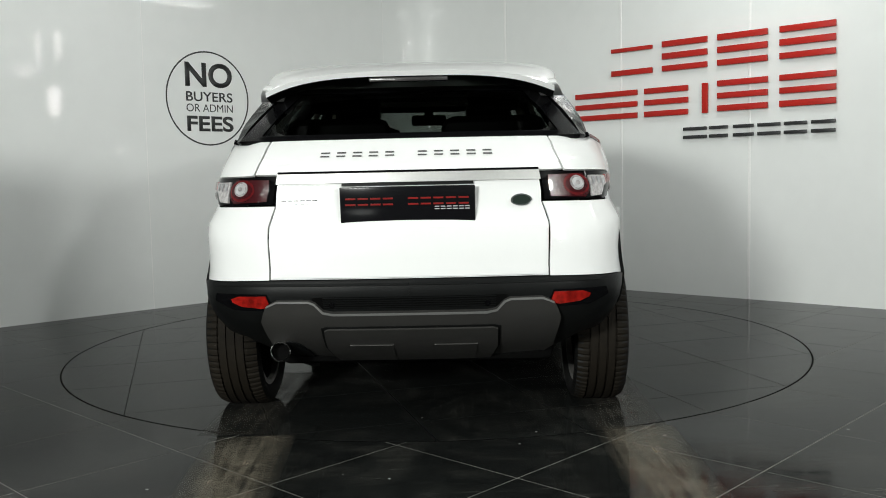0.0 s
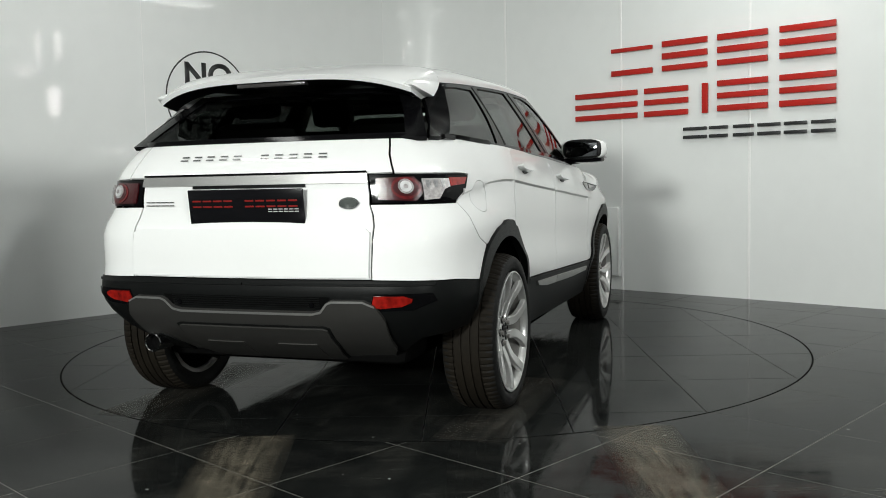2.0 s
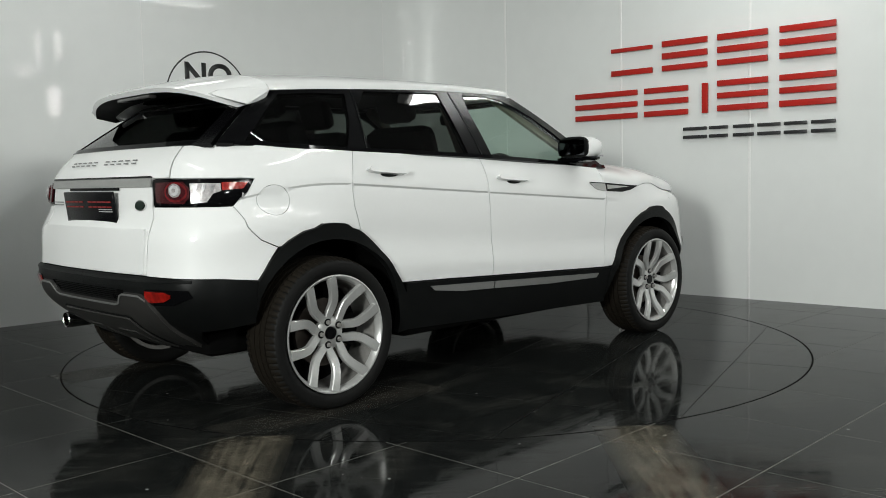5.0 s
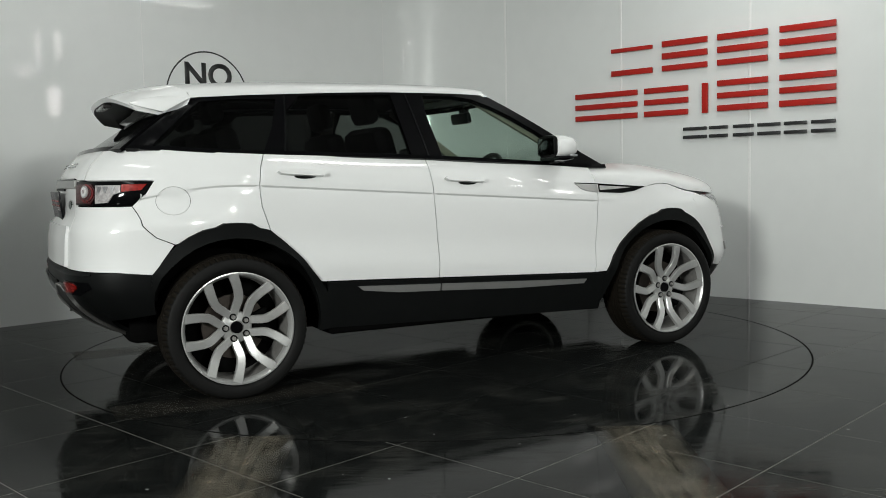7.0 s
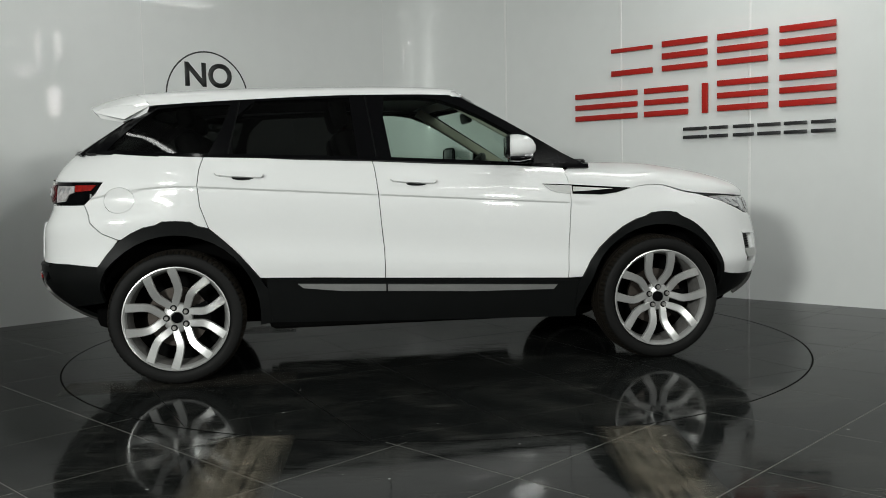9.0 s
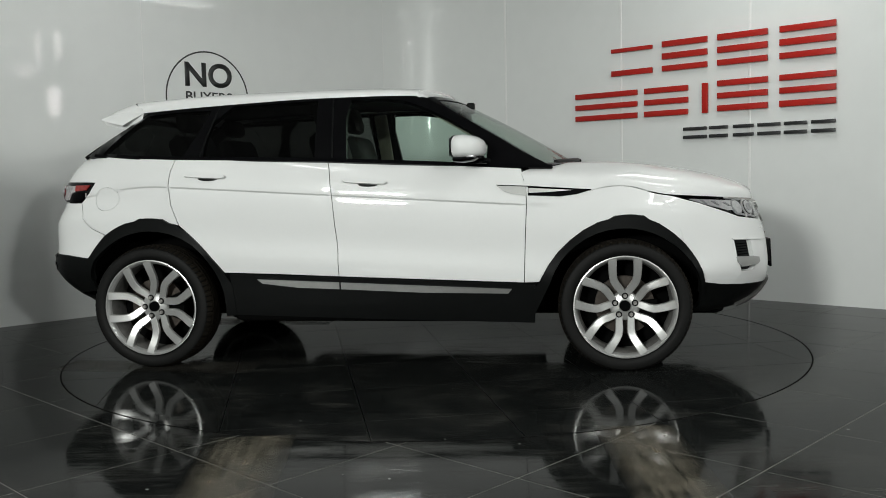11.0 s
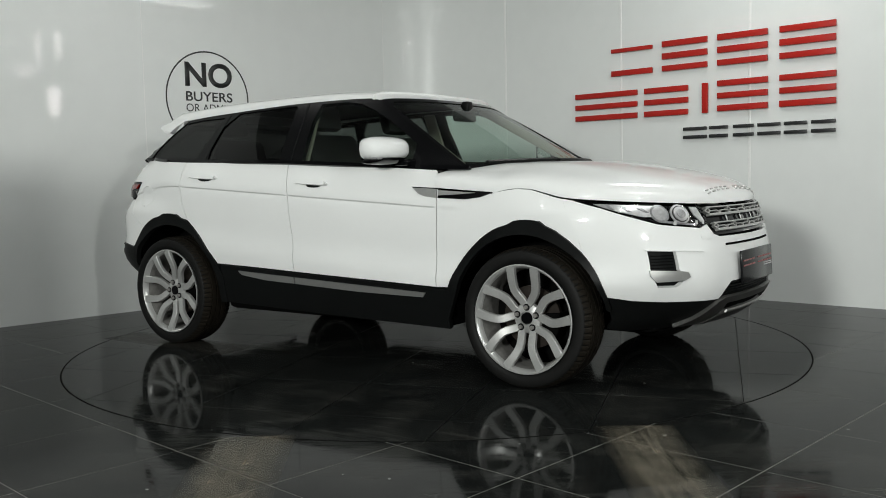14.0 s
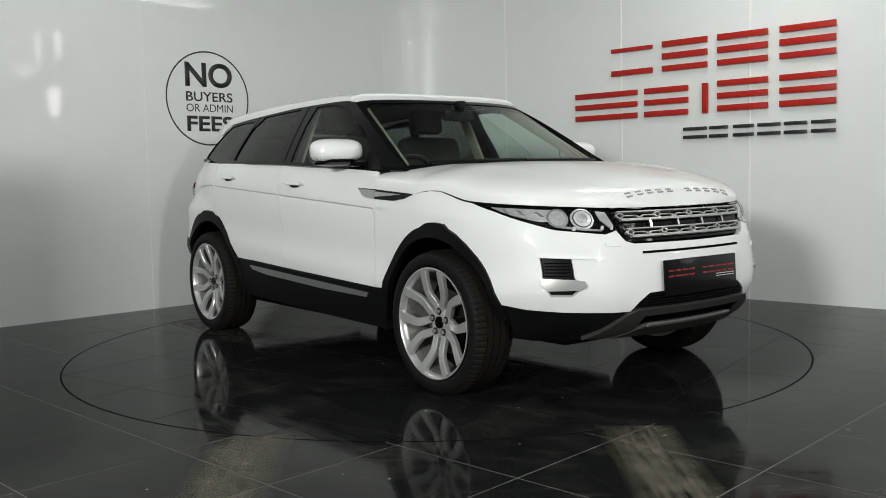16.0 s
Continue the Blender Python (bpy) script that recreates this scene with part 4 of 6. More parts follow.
# inner shell behind the painted panels
bm = bmesh.new()
for side in (-1, 1):
    sk = lambda s, z, side=side: skin(s, z, side)
    patch_bm(bm, flank_poly([(-0.86, 0.45)] + [(-0.93, 0.56), (-1.0, 0.66), (-1.12, 0.765), (-1.24, 0.80), (-1.40, 0.80), (-1.55, 0.75), (-1.68, 0.62), (-1.72, 0.5)] + [(-1.9, 0.45), (-1.98, 0.6), (-1.98, 1.18), (-1.2, 1.18), (-0.3, 1.145), (0.80, 1.075), (0.9, 0.96), (1.4, 0.94), (1.6, 0.88), (1.66, 0.60), (1.60, 0.68), (1.50, 0.755), (1.38, 0.79), (1.25, 0.79), (1.10, 0.72), (0.98, 0.60), (0.90, 0.45)]), sk, 0.07, 0.0, -0.014)
    patch_bm(bm, [(SR(0.0), 0.40), (SR(0.70), 0.40), (SR(0.70), 1.2), (SR(0.0), 1.2)], sk, 0.08, 0.0, -0.03)
    patch_bm(bm, [(SF(0.0), 0.36), (SF(0.68), 0.36), (SF(0.68), 0.86), (SF(0.0), 0.88)], sk, 0.08, 0.0, -0.05)
part("inner_shell", bm, M_DARK, car, "dark inner bodyshell")


# ---- tail ----
def tuck(z):
    """The bumper's lower half rolls forward and down under the car."""
    return z if z > 0.5 else z - 0.04 * ((0.5 - z) / 0.155) ** 2.2


def tail_fn(y, z):
    """The tail by its distance left of the middle, and height."""
    return skin(SR(abs(y)), tuck(z), 1 if y > 0 else -1)


tailgate = patch("tailgate", shrink([(-0.565, 0.657), (0.565, 0.657), (0.563, 1.073), (0.675, 1.075), (0.668, 1.15), (0.675, 1.222), (0, 1.226), (-0.675, 1.222), (-0.668, 1.15), (-0.675, 1.075), (-0.563, 1.073)], GAPW), tail_fn, M_PAINT, car)
bm = bmesh.new()
patch_bm(bm, [(-0.558, 0.664), (0.558, 0.664), (0.556, 0.842), (0.535, 0.856), (-0.535, 0.856), (-0.556, 0.842)], tail_fn, 0.05, 0.014, 0.013)
part("lower_panel", bm, M_PAINT, tailgate)
patch("garnish", [(-0.566, 1.036), (0.566, 1.036), (0.566, 1.074), (-0.566, 1.074)], tail_fn, M_SATIN, tailgate, "satin silver strip across the tailgate", 0.05, 0.010, 0.012)
patch("garnish_lip", [(-0.566, 1.075), (0.566, 1.075), (0.566, 1.081), (-0.566, 1.081)], tail_fn, M_GLOSS, tailgate, "", 0.05, 0.01, 0.014)


def bars_on(fn, x0, x1, y0, y1, material, parent, n, off=0.004, cuts=(), wide=0.66, name="mark"):
    """A row of plain bars in place of writing, from x0 to x1."""
    pitch = (x1 - x0) / n
    h = y1 - y0
    for i in range(n):
        if i in cuts:
            continue
        bm = bmesh.new()
        a = x0 + pitch * i
        b = a + pitch * wide
        for k0, k1 in ((0.0, 0.24), (0.76, 1.0)):
            patch_bm(bm, [(a, y0 + h * k0), (b, y0 + h * k0), (b, y0 + h * k1), (a, y0 + h * k1)], fn, 0.05, 0.003, off)
        part(name, bm, material, parent)


bars_on(tail_fn, 0.395, -0.415, 1.139, 1.157, M_MARK, tailgate, 11, 0.008, (5,), wide=0.55, name="tailgate_mark")
bars_on(tail_fn, 0.535, 0.375, 0.954, 0.972, M_SKID, tailgate, 6, 0.009, wide=0.8, name="model_mark")
# badge
bm = bmesh.new()
patch_bm(bm, [(-0.474 + 0.044 * math.cos(a), 0.957 + 0.024 * math.sin(a)) for a in [i * math.pi / 12 for i in range(24)]], tail_fn, 0.012, 0.008, 0.010)
badge = part("badge", bm, M_CHROME, tailgate, "oval badge with a bright edge")
bm = bmesh.new()
patch_bm(bm, [(-0.474 + 0.038 * math.cos(a), 0.957 + 0.019 * math.sin(a)) for a in [i * math.pi / 12 for i in range(24)]], tail_fn, 0.012, 0.003, 0.0125)
part("badge_face", bm, M_BADGE, badge, "dark green oval face")


def show_plate(name, parent, m, w, h):
    bm = bmesh.new()
    box(bm, -w / 2, w / 2, -0.006, 0.006, -h / 2, h / 2, 0.004)
    ob = part(name, bm, M_PLATE, parent, "black show plate with plain red and white bars", True)
    ob.matrix_local = m
    n = 10
    for i in range(n):
        if i == 4:
            continue
        bm = bmesh.new()
        a = -w * 0.46 + w * 0.93 * i / n
        for k in (0.0, 0.9):
            box(bm, a, a + w * 0.075, -0.0085, -0.0062, h * (0.02 + 0.17 * k), h * (0.02 + 0.17 * k + 0.042))
        part("red_bar", bm, M_PRED, ob, "", False)
    for i in range(6):
        bm = bmesh.new()
        a = w * 0.20 + w * 0.27 * i / 6
        for k in (0.0, 0.8):
            box(bm, a, a + w * 0.034, -0.0085, -0.0062, h * (-0.11 + 0.08 * k), h * (-0.11 + 0.08 * k + 0.022))
        part("white_bar", bm, M_PWHITE, ob, "", False)
    return ob


show_plate("rear_plate", tailgate, pose(-2.042, 0.0, 0.945, 7, 0, -90), 0.535, 0.152)
# plate recess lamp bar
patch("plate_lamp_bar", [(-0.28, 1.024), (0.28, 1.024), (0.28, 1.036), (-0.28, 1.036)], tail_fn, M_CLAD, tailgate, "", 0.06, 0.006, 0.010)

# tail lamps: wrap from the tailgate round to a pointed end on the flank
for side in (-1, 1):
    sk = lambda s, z, side=side: skin(s, z, side)
    outl = [(SR(0.572), 0.957), (SR(0.572), 1.068), (SX(-1.90), 1.066), (SX(-1.74), 1.062), (SX(-1.78), 1.006), (SX(-1.835), 0.962), (SX(-1.90), 0.954)]
    lamp = patch("tail_lamp", outl, sk, M_GLOSS, car, "red and clear tail lamp in a black housing", 0.03, 0.02, 0.002)
    s0 = SR(0.715)
    patch("red_lens", [(SR(0.600), 0.968), (SR(0.594), 1.012), (SR(0.600), 1.054), (SR(0.750), 1.056), (SR(0.772), 1.03), (SR(0.772), 0.99), (SR(0.750), 0.962)], sk, M_REDL, lamp, "dark red lens", 0.02, 0.008, 0.008)
    ringo = [(s0 + 0.060 * math.cos(a), 1.012 + 0.043 * math.sin(a)) for a in [i * math.pi / 12 for i in range(24)]]
    patch("red_ring", ringo, sk, M_REDD, lamp, "", 0.02, 0.006, 0.011)
    patch("inner_ring", shrink(ringo, 0.010), sk, M_REDL, lamp, "", 0.02, 0.005, 0.013)
    for r, mt, o, nm in ((0.031, M_PALE, 0.018, "bulb_lens"), (0.023, M_HEAD, 0.021, "bulb"), (0.009, M_PALE, 0.023, "bulb_tip")):
        patch(nm, [(s0 + r * math.cos(a), 1.018 + r * 0.95 * math.sin(a)) for a in [i * math.pi / 10 for i in range(20)]], sk, mt, lamp, "", 0.02, 0.006, o)
    patch("clear_lens", [(SR(0.776), 0.964), (SR(0.776), 1.048), (SX(-1.892), 1.046), (SX(-1.892), 1.014), (SX(-1.922), 1.004), (SX(-1.945), 0.968)], sk, M_PALE, lamp, "clear reversing lens", 0.02, 0.008, 0.009)
    for k in range(3):
        patch("lens_facet", [(SR(0.785) + 0.034 * k, 1.040), (SR(0.785) + 0.034 * k + 0.024, 1.040), (SR(0.785) + 0.034 * k + 0.012, 1.012), (SR(0.785) + 0.034 * k + 0.004, 1.012)], sk, M_CLEAR, lamp, "", 0.02, 0.004, 0.012)
    patch("side_marker", [(SX(-1.888), 1.016), (SX(-1.888), 1.050), (SX(-1.768), 1.050), (SX(-1.795), 1.022)], sk, M_REDHOT, lamp, "bright red end lens", 0.02, 0.008, 0.009)
    # pale sliver laid on the black housing as a drawn glint
    patch("marker_glint", [(SX(-1.802), 0.980), (SX(-1.794), 0.984), (SX(-1.792), 1.004), (SX(-1.800), 1.006)], sk, M_PALE, lamp, "", 0.02, 0.003, 0.006)

# rear bumper, dark part
bm = bmesh.new()
for side in (-1, 1):
    sk = lambda s, z, side=side: skin(s, z, side)
    poly = [(SR(0.0), 0.654), (SR(0.567), 0.652), (SR(0.72), 0.649), (SX(-1.85), 0.642), (SX(-1.715), 0.626), (SX(-1.735), 0.50), (SX(-1.765), 0.44), (SX(-1.86), 0.43), (SR(0.76), 0.41), (SR(0.70), tuck(0.385)), (SR(0.62), tuck(0.345)), (SR(0.50), tuck(0.335)), (SR(0.0), tuck(0.335))]
    patch_bm(bm, poly, sk, 0.045, 0.02, 0.006)
bumper = part("rear_bumper", bm, M_CLAD, car, "black plastic rear bumper", True, 40)
bm = bmesh.new()
for y0, y1 in ((-0.86, -0.002), (0.002, 0.86)):
    patch_bm(bm, [(y0 if y0 > -0.5 else -0.80, 0.630), (y1 if y1 < 0.5 else 0.80, 0.630), (y1 if y1 < 0.5 else 0.80, 0.640), (y0 if y0 > -0.5 else -0.80, 0.640)], tail_fn, 0.05, 0.006, 0.011)
part("bumper_step", bm, M_CLAD, bumper)
skid = [(-0.645, 0.385), (-0.615, 0.50), (-0.575, 0.562), (-0.53, 0.582), (-0.40, 0.582), (-0.375, 0.572), (-0.345, 0.540), (-0.31, 0.533), (0.31, 0.533), (0.345, 0.540), (0.375, 0.572), (0.40, 0.582), (0.53, 0.582), (0.575, 0.562), (0.615, 0.50), (0.645, 0.385), (0.60, 0.345), (0.35, 0.340), (-0.35, 0.340), (-0.60, 0.345)]
patch("skid_plate", skid, tail_fn, M_SKID, bumper, "grey rear skid plate", 0.035, 0.020, 0.022)
patch("skid_edge", [(-0.575, 0.562), (-0.53, 0.582), (-0.40, 0.582), (-0.375, 0.572), (-0.345, 0.540), (-0.31, 0.533), (0.31, 0.533), (0.345, 0.540), (0.375, 0.572), (0.40, 0.582), (0.53, 0.582), (0.575, 0.562), (0.575, 0.556), (0.53, 0.574), (0.40, 0.574), (0.38, 0.566), (0.35, 0.533), (0.31, 0.525), (-0.31, 0.525), (-0.35, 0.533), (-0.38, 0.566), (-0.40, 0.574), (-0.53, 0.574), (-0.575, 0.556)], tail_fn, M_SATIN, bumper, "", 0.04, 0.004, 0.027)
patch("tow_panel", [(-0.36, 0.342), (0.36, 0.342), (0.385, 0.40), (0.365, 0.468), (0.345, 0.474), (-0.345, 0.474), (-0.365, 0.468), (-0.385, 0.40)], tail_fn, M_SKID, bumper, "", 0.04, 0.010, 0.033)
patch("tow_panel_gap", [(-0.374, 0.342), (0.374, 0.342), (0.395, 0.40), (0.375, 0.474), (0.35, 0.481), (-0.35, 0.481), (-0.375, 0.474), (-0.395, 0.40)], tail_fn, M_CLAD, bumper, "", 0.04, 0.004, 0.026)
for a, b in ((0.075, 0.285), (-0.300, -0.090)):
    patch("tow_recess", [(a, 0.352), (b, 0.352), (b, 0.420), (b - 0.02, 0.430), (a + 0.02, 0.430), (a, 0.420)], tail_fn, M_CLAD, bumper, "", 0.04, 0.006, 0.030)
    patch("tow_pad", [(a + 0.008, 0.350), (b - 0.008, 0.350), (b - 0.008, 0.414), (a + 0.008, 0.414)], tail_fn, M_SKID, bumper, "", 0.04, 0.006, 0.036)
patch("parking_strip", [(-0.37, 0.545), (0.37, 0.545), (0.39, 0.590), (-0.39, 0.590)], tail_fn, M_DARK, bumper, "dark ribbed strip", 0.05, 0.006, 0.008)
for i in range(5):
    zz = 0.549 + i * 0.009
    patch("strip_rib", [(-0.345, zz), (0.345, zz), (0.345, zz + 0.004), (-0.345, zz + 0.004)], tail_fn, M_CLAD, bumper, "", 0.06, 0.004, 0.011)
for y in (-0.31, 0.31):
    patch("parking_sensor", [(y + 0.011 * math.cos(a), 0.560 + 0.011 * math.sin(a)) for a in [i * math.pi / 6 for i in range(12)]], tail_fn, M_GLOSS, bumper, "", 0.03, 0.004, 0.014)
for sg in (-1, 1):
    fl = [(0.560, 0.554), (0.575, 0.598), (0.690, 0.597), (0.720, 0.586), (0.715, 0.572), (0.68, 0.556), (0.60, 0.549)]
    patch("reflector_frame", [(sg * y, z) for y, z in [(0.548, 0.550), (0.575, 0.604), (0.79, 0.604), (0.80, 0.575), (0.72, 0.540), (0.60, 0.537)]], tail_fn, M_GLOSS, bumper, "", 0.03, 0.008, 0.010)
    patch("rear_reflector", [(sg * y, z) for y, z in fl], tail_fn, M_REDHOT, bumper, "red fog lamp lens with its bright spots put into the colour", 0.025, 0.010, 0.015)


def tube(bm, r0, r1, length, m, n=24):
    """A short open pipe along its x."""
    t = bmesh.new()
    prof = [(0, r0), (-0.004, (r0 + r1) / 2), (0, r1), (length, r1), (length, r0)]
    rings = [[t.verts.new((x, r * math.cos(2 * math.pi * i / n), r * math.sin(2 * math.pi * i / n))) for i in range(n)] for x, r in prof]
    for a, b in zip(rings, rings[1:] + rings[:1]):
        for i in range(n):
            t.faces.new((a[i], a[(i + 1) % n], b[(i + 1) % n], b[i]))
    bmesh.ops.recalc_face_normals(t, faces=t.faces)
    return merge(bm, t, m)


bm = tube(bmesh.new(), 0.036, 0.042, 0.22, pose(-1.965, 0.542, 0.352))
part("exhaust_tip", bm, M_CHROME, car, "round chrome exhaust tip")
bm = bmesh.new()
bmesh.ops.create_cone(bm, cap_ends=True, segments=20, radius1=0.036, radius2=0.036, depth=0.01, matrix=pose(-1.92, 0.542, 0.352, 0, 90, 0))
part("exhaust_hole", bm, M_DARK, car)
patch("exhaust_surround", [(0.545 + 0.065 * math.cos(a), 0.362 + 0.060 * math.sin(a)) for a in [i * math.pi / 10 for i in range(20)]], tail_fn, M_CLAD, bumper, "", 0.03, 0.01, 0.027)


# ---- nose ----
def nose_fn(y, z):
    """The nose by its distance left of the middle, and height."""
    return skin(SF(abs(y)), z, 1 if y > 0 else -1)


bm = bmesh.new()
for side in (-1, 1):
    sk = lambda s, z, side=side: skin(s, z, side)
    # painted bumper: below the lamps, round to the arch, with openings for grille, intake and fog vents
    outer = [(SF(0.0), 0.735), (SF(0.40), 0.738), (SF(0.445), 0.752), (SF(0.475), 0.80), (SF(0.53), 0.784), (SX(2.0), 0.808), (SX(1.885), 0.852), (SX(1.78), 0.889), (SX(1.70), 0.909), (SX(1.62), 0.929), (SX(1.56), 0.937), (SX(1.595), 0.86), (SX(1.63), 0.78), (SX(1.645), 0.68), (SX(1.691), 0.612)]
    fog = [(SX(1.925), 0.688), (SF(0.683), 0.682), (SF(0.675), 0.600), (SF(0.665), 0.585), (SF(0.655), 0.545), (SF(0.69), 0.514), (SX(1.955), 0.514), (SX(1.932), 0.59)]
    lower = [(SX(1.745), 0.470), (SX(1.85), 0.452), (SX(1.98), 0.442), (SF(0.55), 0.436), (SF(0.46), 0.436), (SF(0.41), 0.475), (SF(0.34), 0.515), (SF(0.0), 0.522)]
    # two sheets that meet above and below the fog opening
    left = outer[9:] + [(SX(1.73), 0.53), lower[0], lower[1], (SX(1.915), 0.447), fog[6], fog[7], fog[0], (SX(1.885), 0.852), outer[7], outer[8]]
    right = [(SX(1.885), 0.852), fog[0], fog[1], fog[2], fog[3], fog[4], fog[5], fog[6], (SX(1.915), 0.447), lower[2], lower[3], lower[4], lower[5], lower[6], lower[7], outer[0], outer[1], outer[2], outer[3], outer[4], outer[5]]
    patch_bm(bm, left, sk, 0.04, 0.03, 0.0)
    patch_bm(bm, right, sk, 0.04, 0.03, 0.0)
    bmesh.ops.remove_doubles(bm, verts=bm.verts, dist=0.0004)
fbumper = part("front_bumper", bm, M_PAINT, car, "white front bumper", True, 40)
for side in (-1, 1):
    sk = lambda s, z, side=side: skin(s, z, side)
    pocket = [(SX(1.925), 0.688), (SF(0.683), 0.682), (SF(0.675), 0.600), (SF(0.665), 0.585), (SF(0.655), 0.545), (SF(0.69), 0.514), (SX(1.955), 0.514), (SX(1.932), 0.59)]
    patch("fog_pocket", pocket, sk, M_CLAD, fbumper, "dark fog vent", 0.03, 0.0, -0.026)
    for i in range(5):
        zz = 0.606 + i * 0.014
        patch("vent_slat", [(SX(1.938), zz), (SF(0.69), zz), (SF(0.69), zz + 0.005), (SX(1.938), zz + 0.005)], sk, M_DARK, fbumper, "", 0.03, 0.006, -0.018)
    patch("fog_bezel", [(SX(1.926), 0.597), (SF(0.67), 0.590), (SF(0.640), 0.584), (SF(0.632), 0.560), (SF(0.66), 0.544), (SX(1.95), 0.542), (SX(1.93), 0.568)], sk, M_SATIN, fbumper, "satin silver fog bezel", 0.025, 0.02, 0.010)
    patch("fog_brow", [(SX(1.912), 0.696), (SF(0.60), 0.685), (SF(0.555), 0.674), (SF(0.66), 0.680), (SX(1.924), 0.688)], sk, M_PAINT, fbumper, "", 0.03, 0.012, 0.006)
    patch("washer_cover", [(SF(0.545), 0.752), (SF(0.475), 0.748), (SF(0.475), 0.729), (SF(0.545), 0.733)], sk, M_PAINT, fbumper, "", 0.03, 0.004, 0.003)
patch("bumper_slot", [(-0.365, 0.692), (0.365, 0.692), (0.36, 0.703), (-0.36, 0.703)], nose_fn, M_DARK, fbumper, "thin dark slot", 0.05, 0.004, 0.002)
# dark lower bumper and intake
for side in (-1, 1):
    sk = lambda s, z, side=side: skin(s, z, side)
    patch("lower_bumper", [(SX(1.745), 0.468), (SX(1.85), 0.450), (SX(1.98), 0.440), (SF(0.46), 0.434), (SF(0.40), 0.36), (SF(0.40), 0.30), (SX(1.95), 0.285), (SX(1.82), 0.30), (SX(1.765), 0.38)], sk, M_CLAD, car, "black plastic lower bumper corner", 0.045, 0.02, -0.002)
patch("intake", [(-0.47, 0.43), (0.47, 0.43), (0.42, 0.48), (0.35, 0.535), (-0.35, 0.535), (-0.42, 0.48)], nose_fn, M_DARK, car, "dark lower intake", 0.05, 0.0, -0.02)
for i in range(6):
    zz = 0.444 + i * 0.014
    w = 0.45 - 0.018 * i
    patch("intake_slat", [(-w, zz), (w, zz), (w, zz + 0.006), (-w, zz + 0.006)], nose_fn, M_CLAD, car, "", 0.06, 0.012, -0.008)
lip = [(-0.62, 0.312), (-0.52, 0.40), (-0.47, 0.432), (-0.42, 0.446), (0.42, 0.446), (0.47, 0.432), (0.52, 0.40), (0.62, 0.312), (0.50, 0.322), (0.43, 0.338), (0.41, 0.365), (0.38, 0.415), (-0.38, 0.415), (-0.41, 0.365), (-0.43, 0.338), (-0.50, 0.322)]
fskid = patch("front_skid_plate", lip, nose_fn, M_SKID, car, "grey front skid plate", 0.03, 0.02, 0.016)
patch("skid_lower", [(-0.50, 0.315), (0.50, 0.315), (0.40, 0.352), (0.33, 0.370), (-0.33, 0.370), (-0.40, 0.352)], nose_fn, M_SKID, fskid, "", 0.04, 0.02, 0.018)
patch("skid_bright_edge", [(-0.34, 0.366), (0.34, 0.366), (0.335, 0.377), (-0.335, 0.377)], nose_fn, M_SATIN, fskid, "", 0.05, 0.01, 0.022)
patch("skid_slot", [(-0.40, 0.36), (0.40, 0.36), (0.385, 0.42), (-0.385, 0.42)], nose_fn, M_DARK, fskid, "", 0.05, 0.0, -0.01)
show_plate("front_plate", fbumper, pose(2.199, 0.0, 0.575, -3, 0, 90), 0.535, 0.165)

# grille
gp = [(-0.472, 0.885), (-0.43, 0.768), (-0.40, 0.750), (0.40, 0.750), (0.43, 0.768), (0.472, 0.885)]
grille = patch("grille", gp, nose_fn, M_GLOSS, car, "silver mesh grille in a black surround", 0.05, 0.02, -0.014)
for z0, z1, w0, w1, nn in ((0.765, 0.806, 0.405, 0.425, 8), (0.838, 0.880, 0.440, 0.455, 8)):
    bm = bmesh.new()
    # bar with rows of lozenge holes: upright webs between two rails
    h = z1 - z0
    patch_bm(bm, [(-w0, z0), (w0, z0), (w0, z0 + h * 0.26), (-w0, z0 + h * 0.26)], nose_fn, 0.05, 0.02, 0.010)
    patch_bm(bm, [(-w1, z1 - h * 0.14), (w1, z1 - h * 0.14), (w1, z1), (-w1, z1)], nose_fn, 0.05, 0.02, 0.010)
    for i in range(nn + 1):
        c = -w0 + 2 * w0 * i / nn
        for a, b in ((1, 0.5), (-1, 0.5)):
            patch_bm(bm, [(c - 0.006, z0 + h * 0.25), (c + 0.006, z0 + h * 0.25), (c + a * 0.022 + 0.006, z0 + h * 0.56), (c + a * 0.022 - 0.006, z0 + h * 0.56)], nose_fn, 0.05, 0.015, 0.008)
            patch_bm(bm, [(c + a * 0.022 - 0.006, z0 + h * 0.54), (c + a * 0.022 + 0.006, z0 + h * 0.54), (c + 0.006, z1 - h * 0.12), (c - 0.006, z1 - h * 0.12)], nose_fn, 0.05, 0.015, 0.008) if i % 2 == 0 else None
        d = c + w0 / nn
        if i < nn:
            patch_bm(bm, [(c + 0.016, z0 + h * 0.50), (d + 0.03, z0 + h * 0.50), (d + 0.03, z0 + h * 0.60), (c + 0.016, z0 + h * 0.60)], nose_fn, 0.05, 0.015, 0.008)
    part("grille_bar", bm, M_SATIN, grille, "silver mesh bar", True)
for c in (-0.27, -0.09, 0.09, 0.27):
    patch("grille_web", [(c - 0.006, 0.806), (c + 0.006, 0.806), (c + 0.006, 0.840), (c - 0.006, 0.840)], nose_fn, M_CHROME, grille, "", 0.05, 0.012, 0.004)

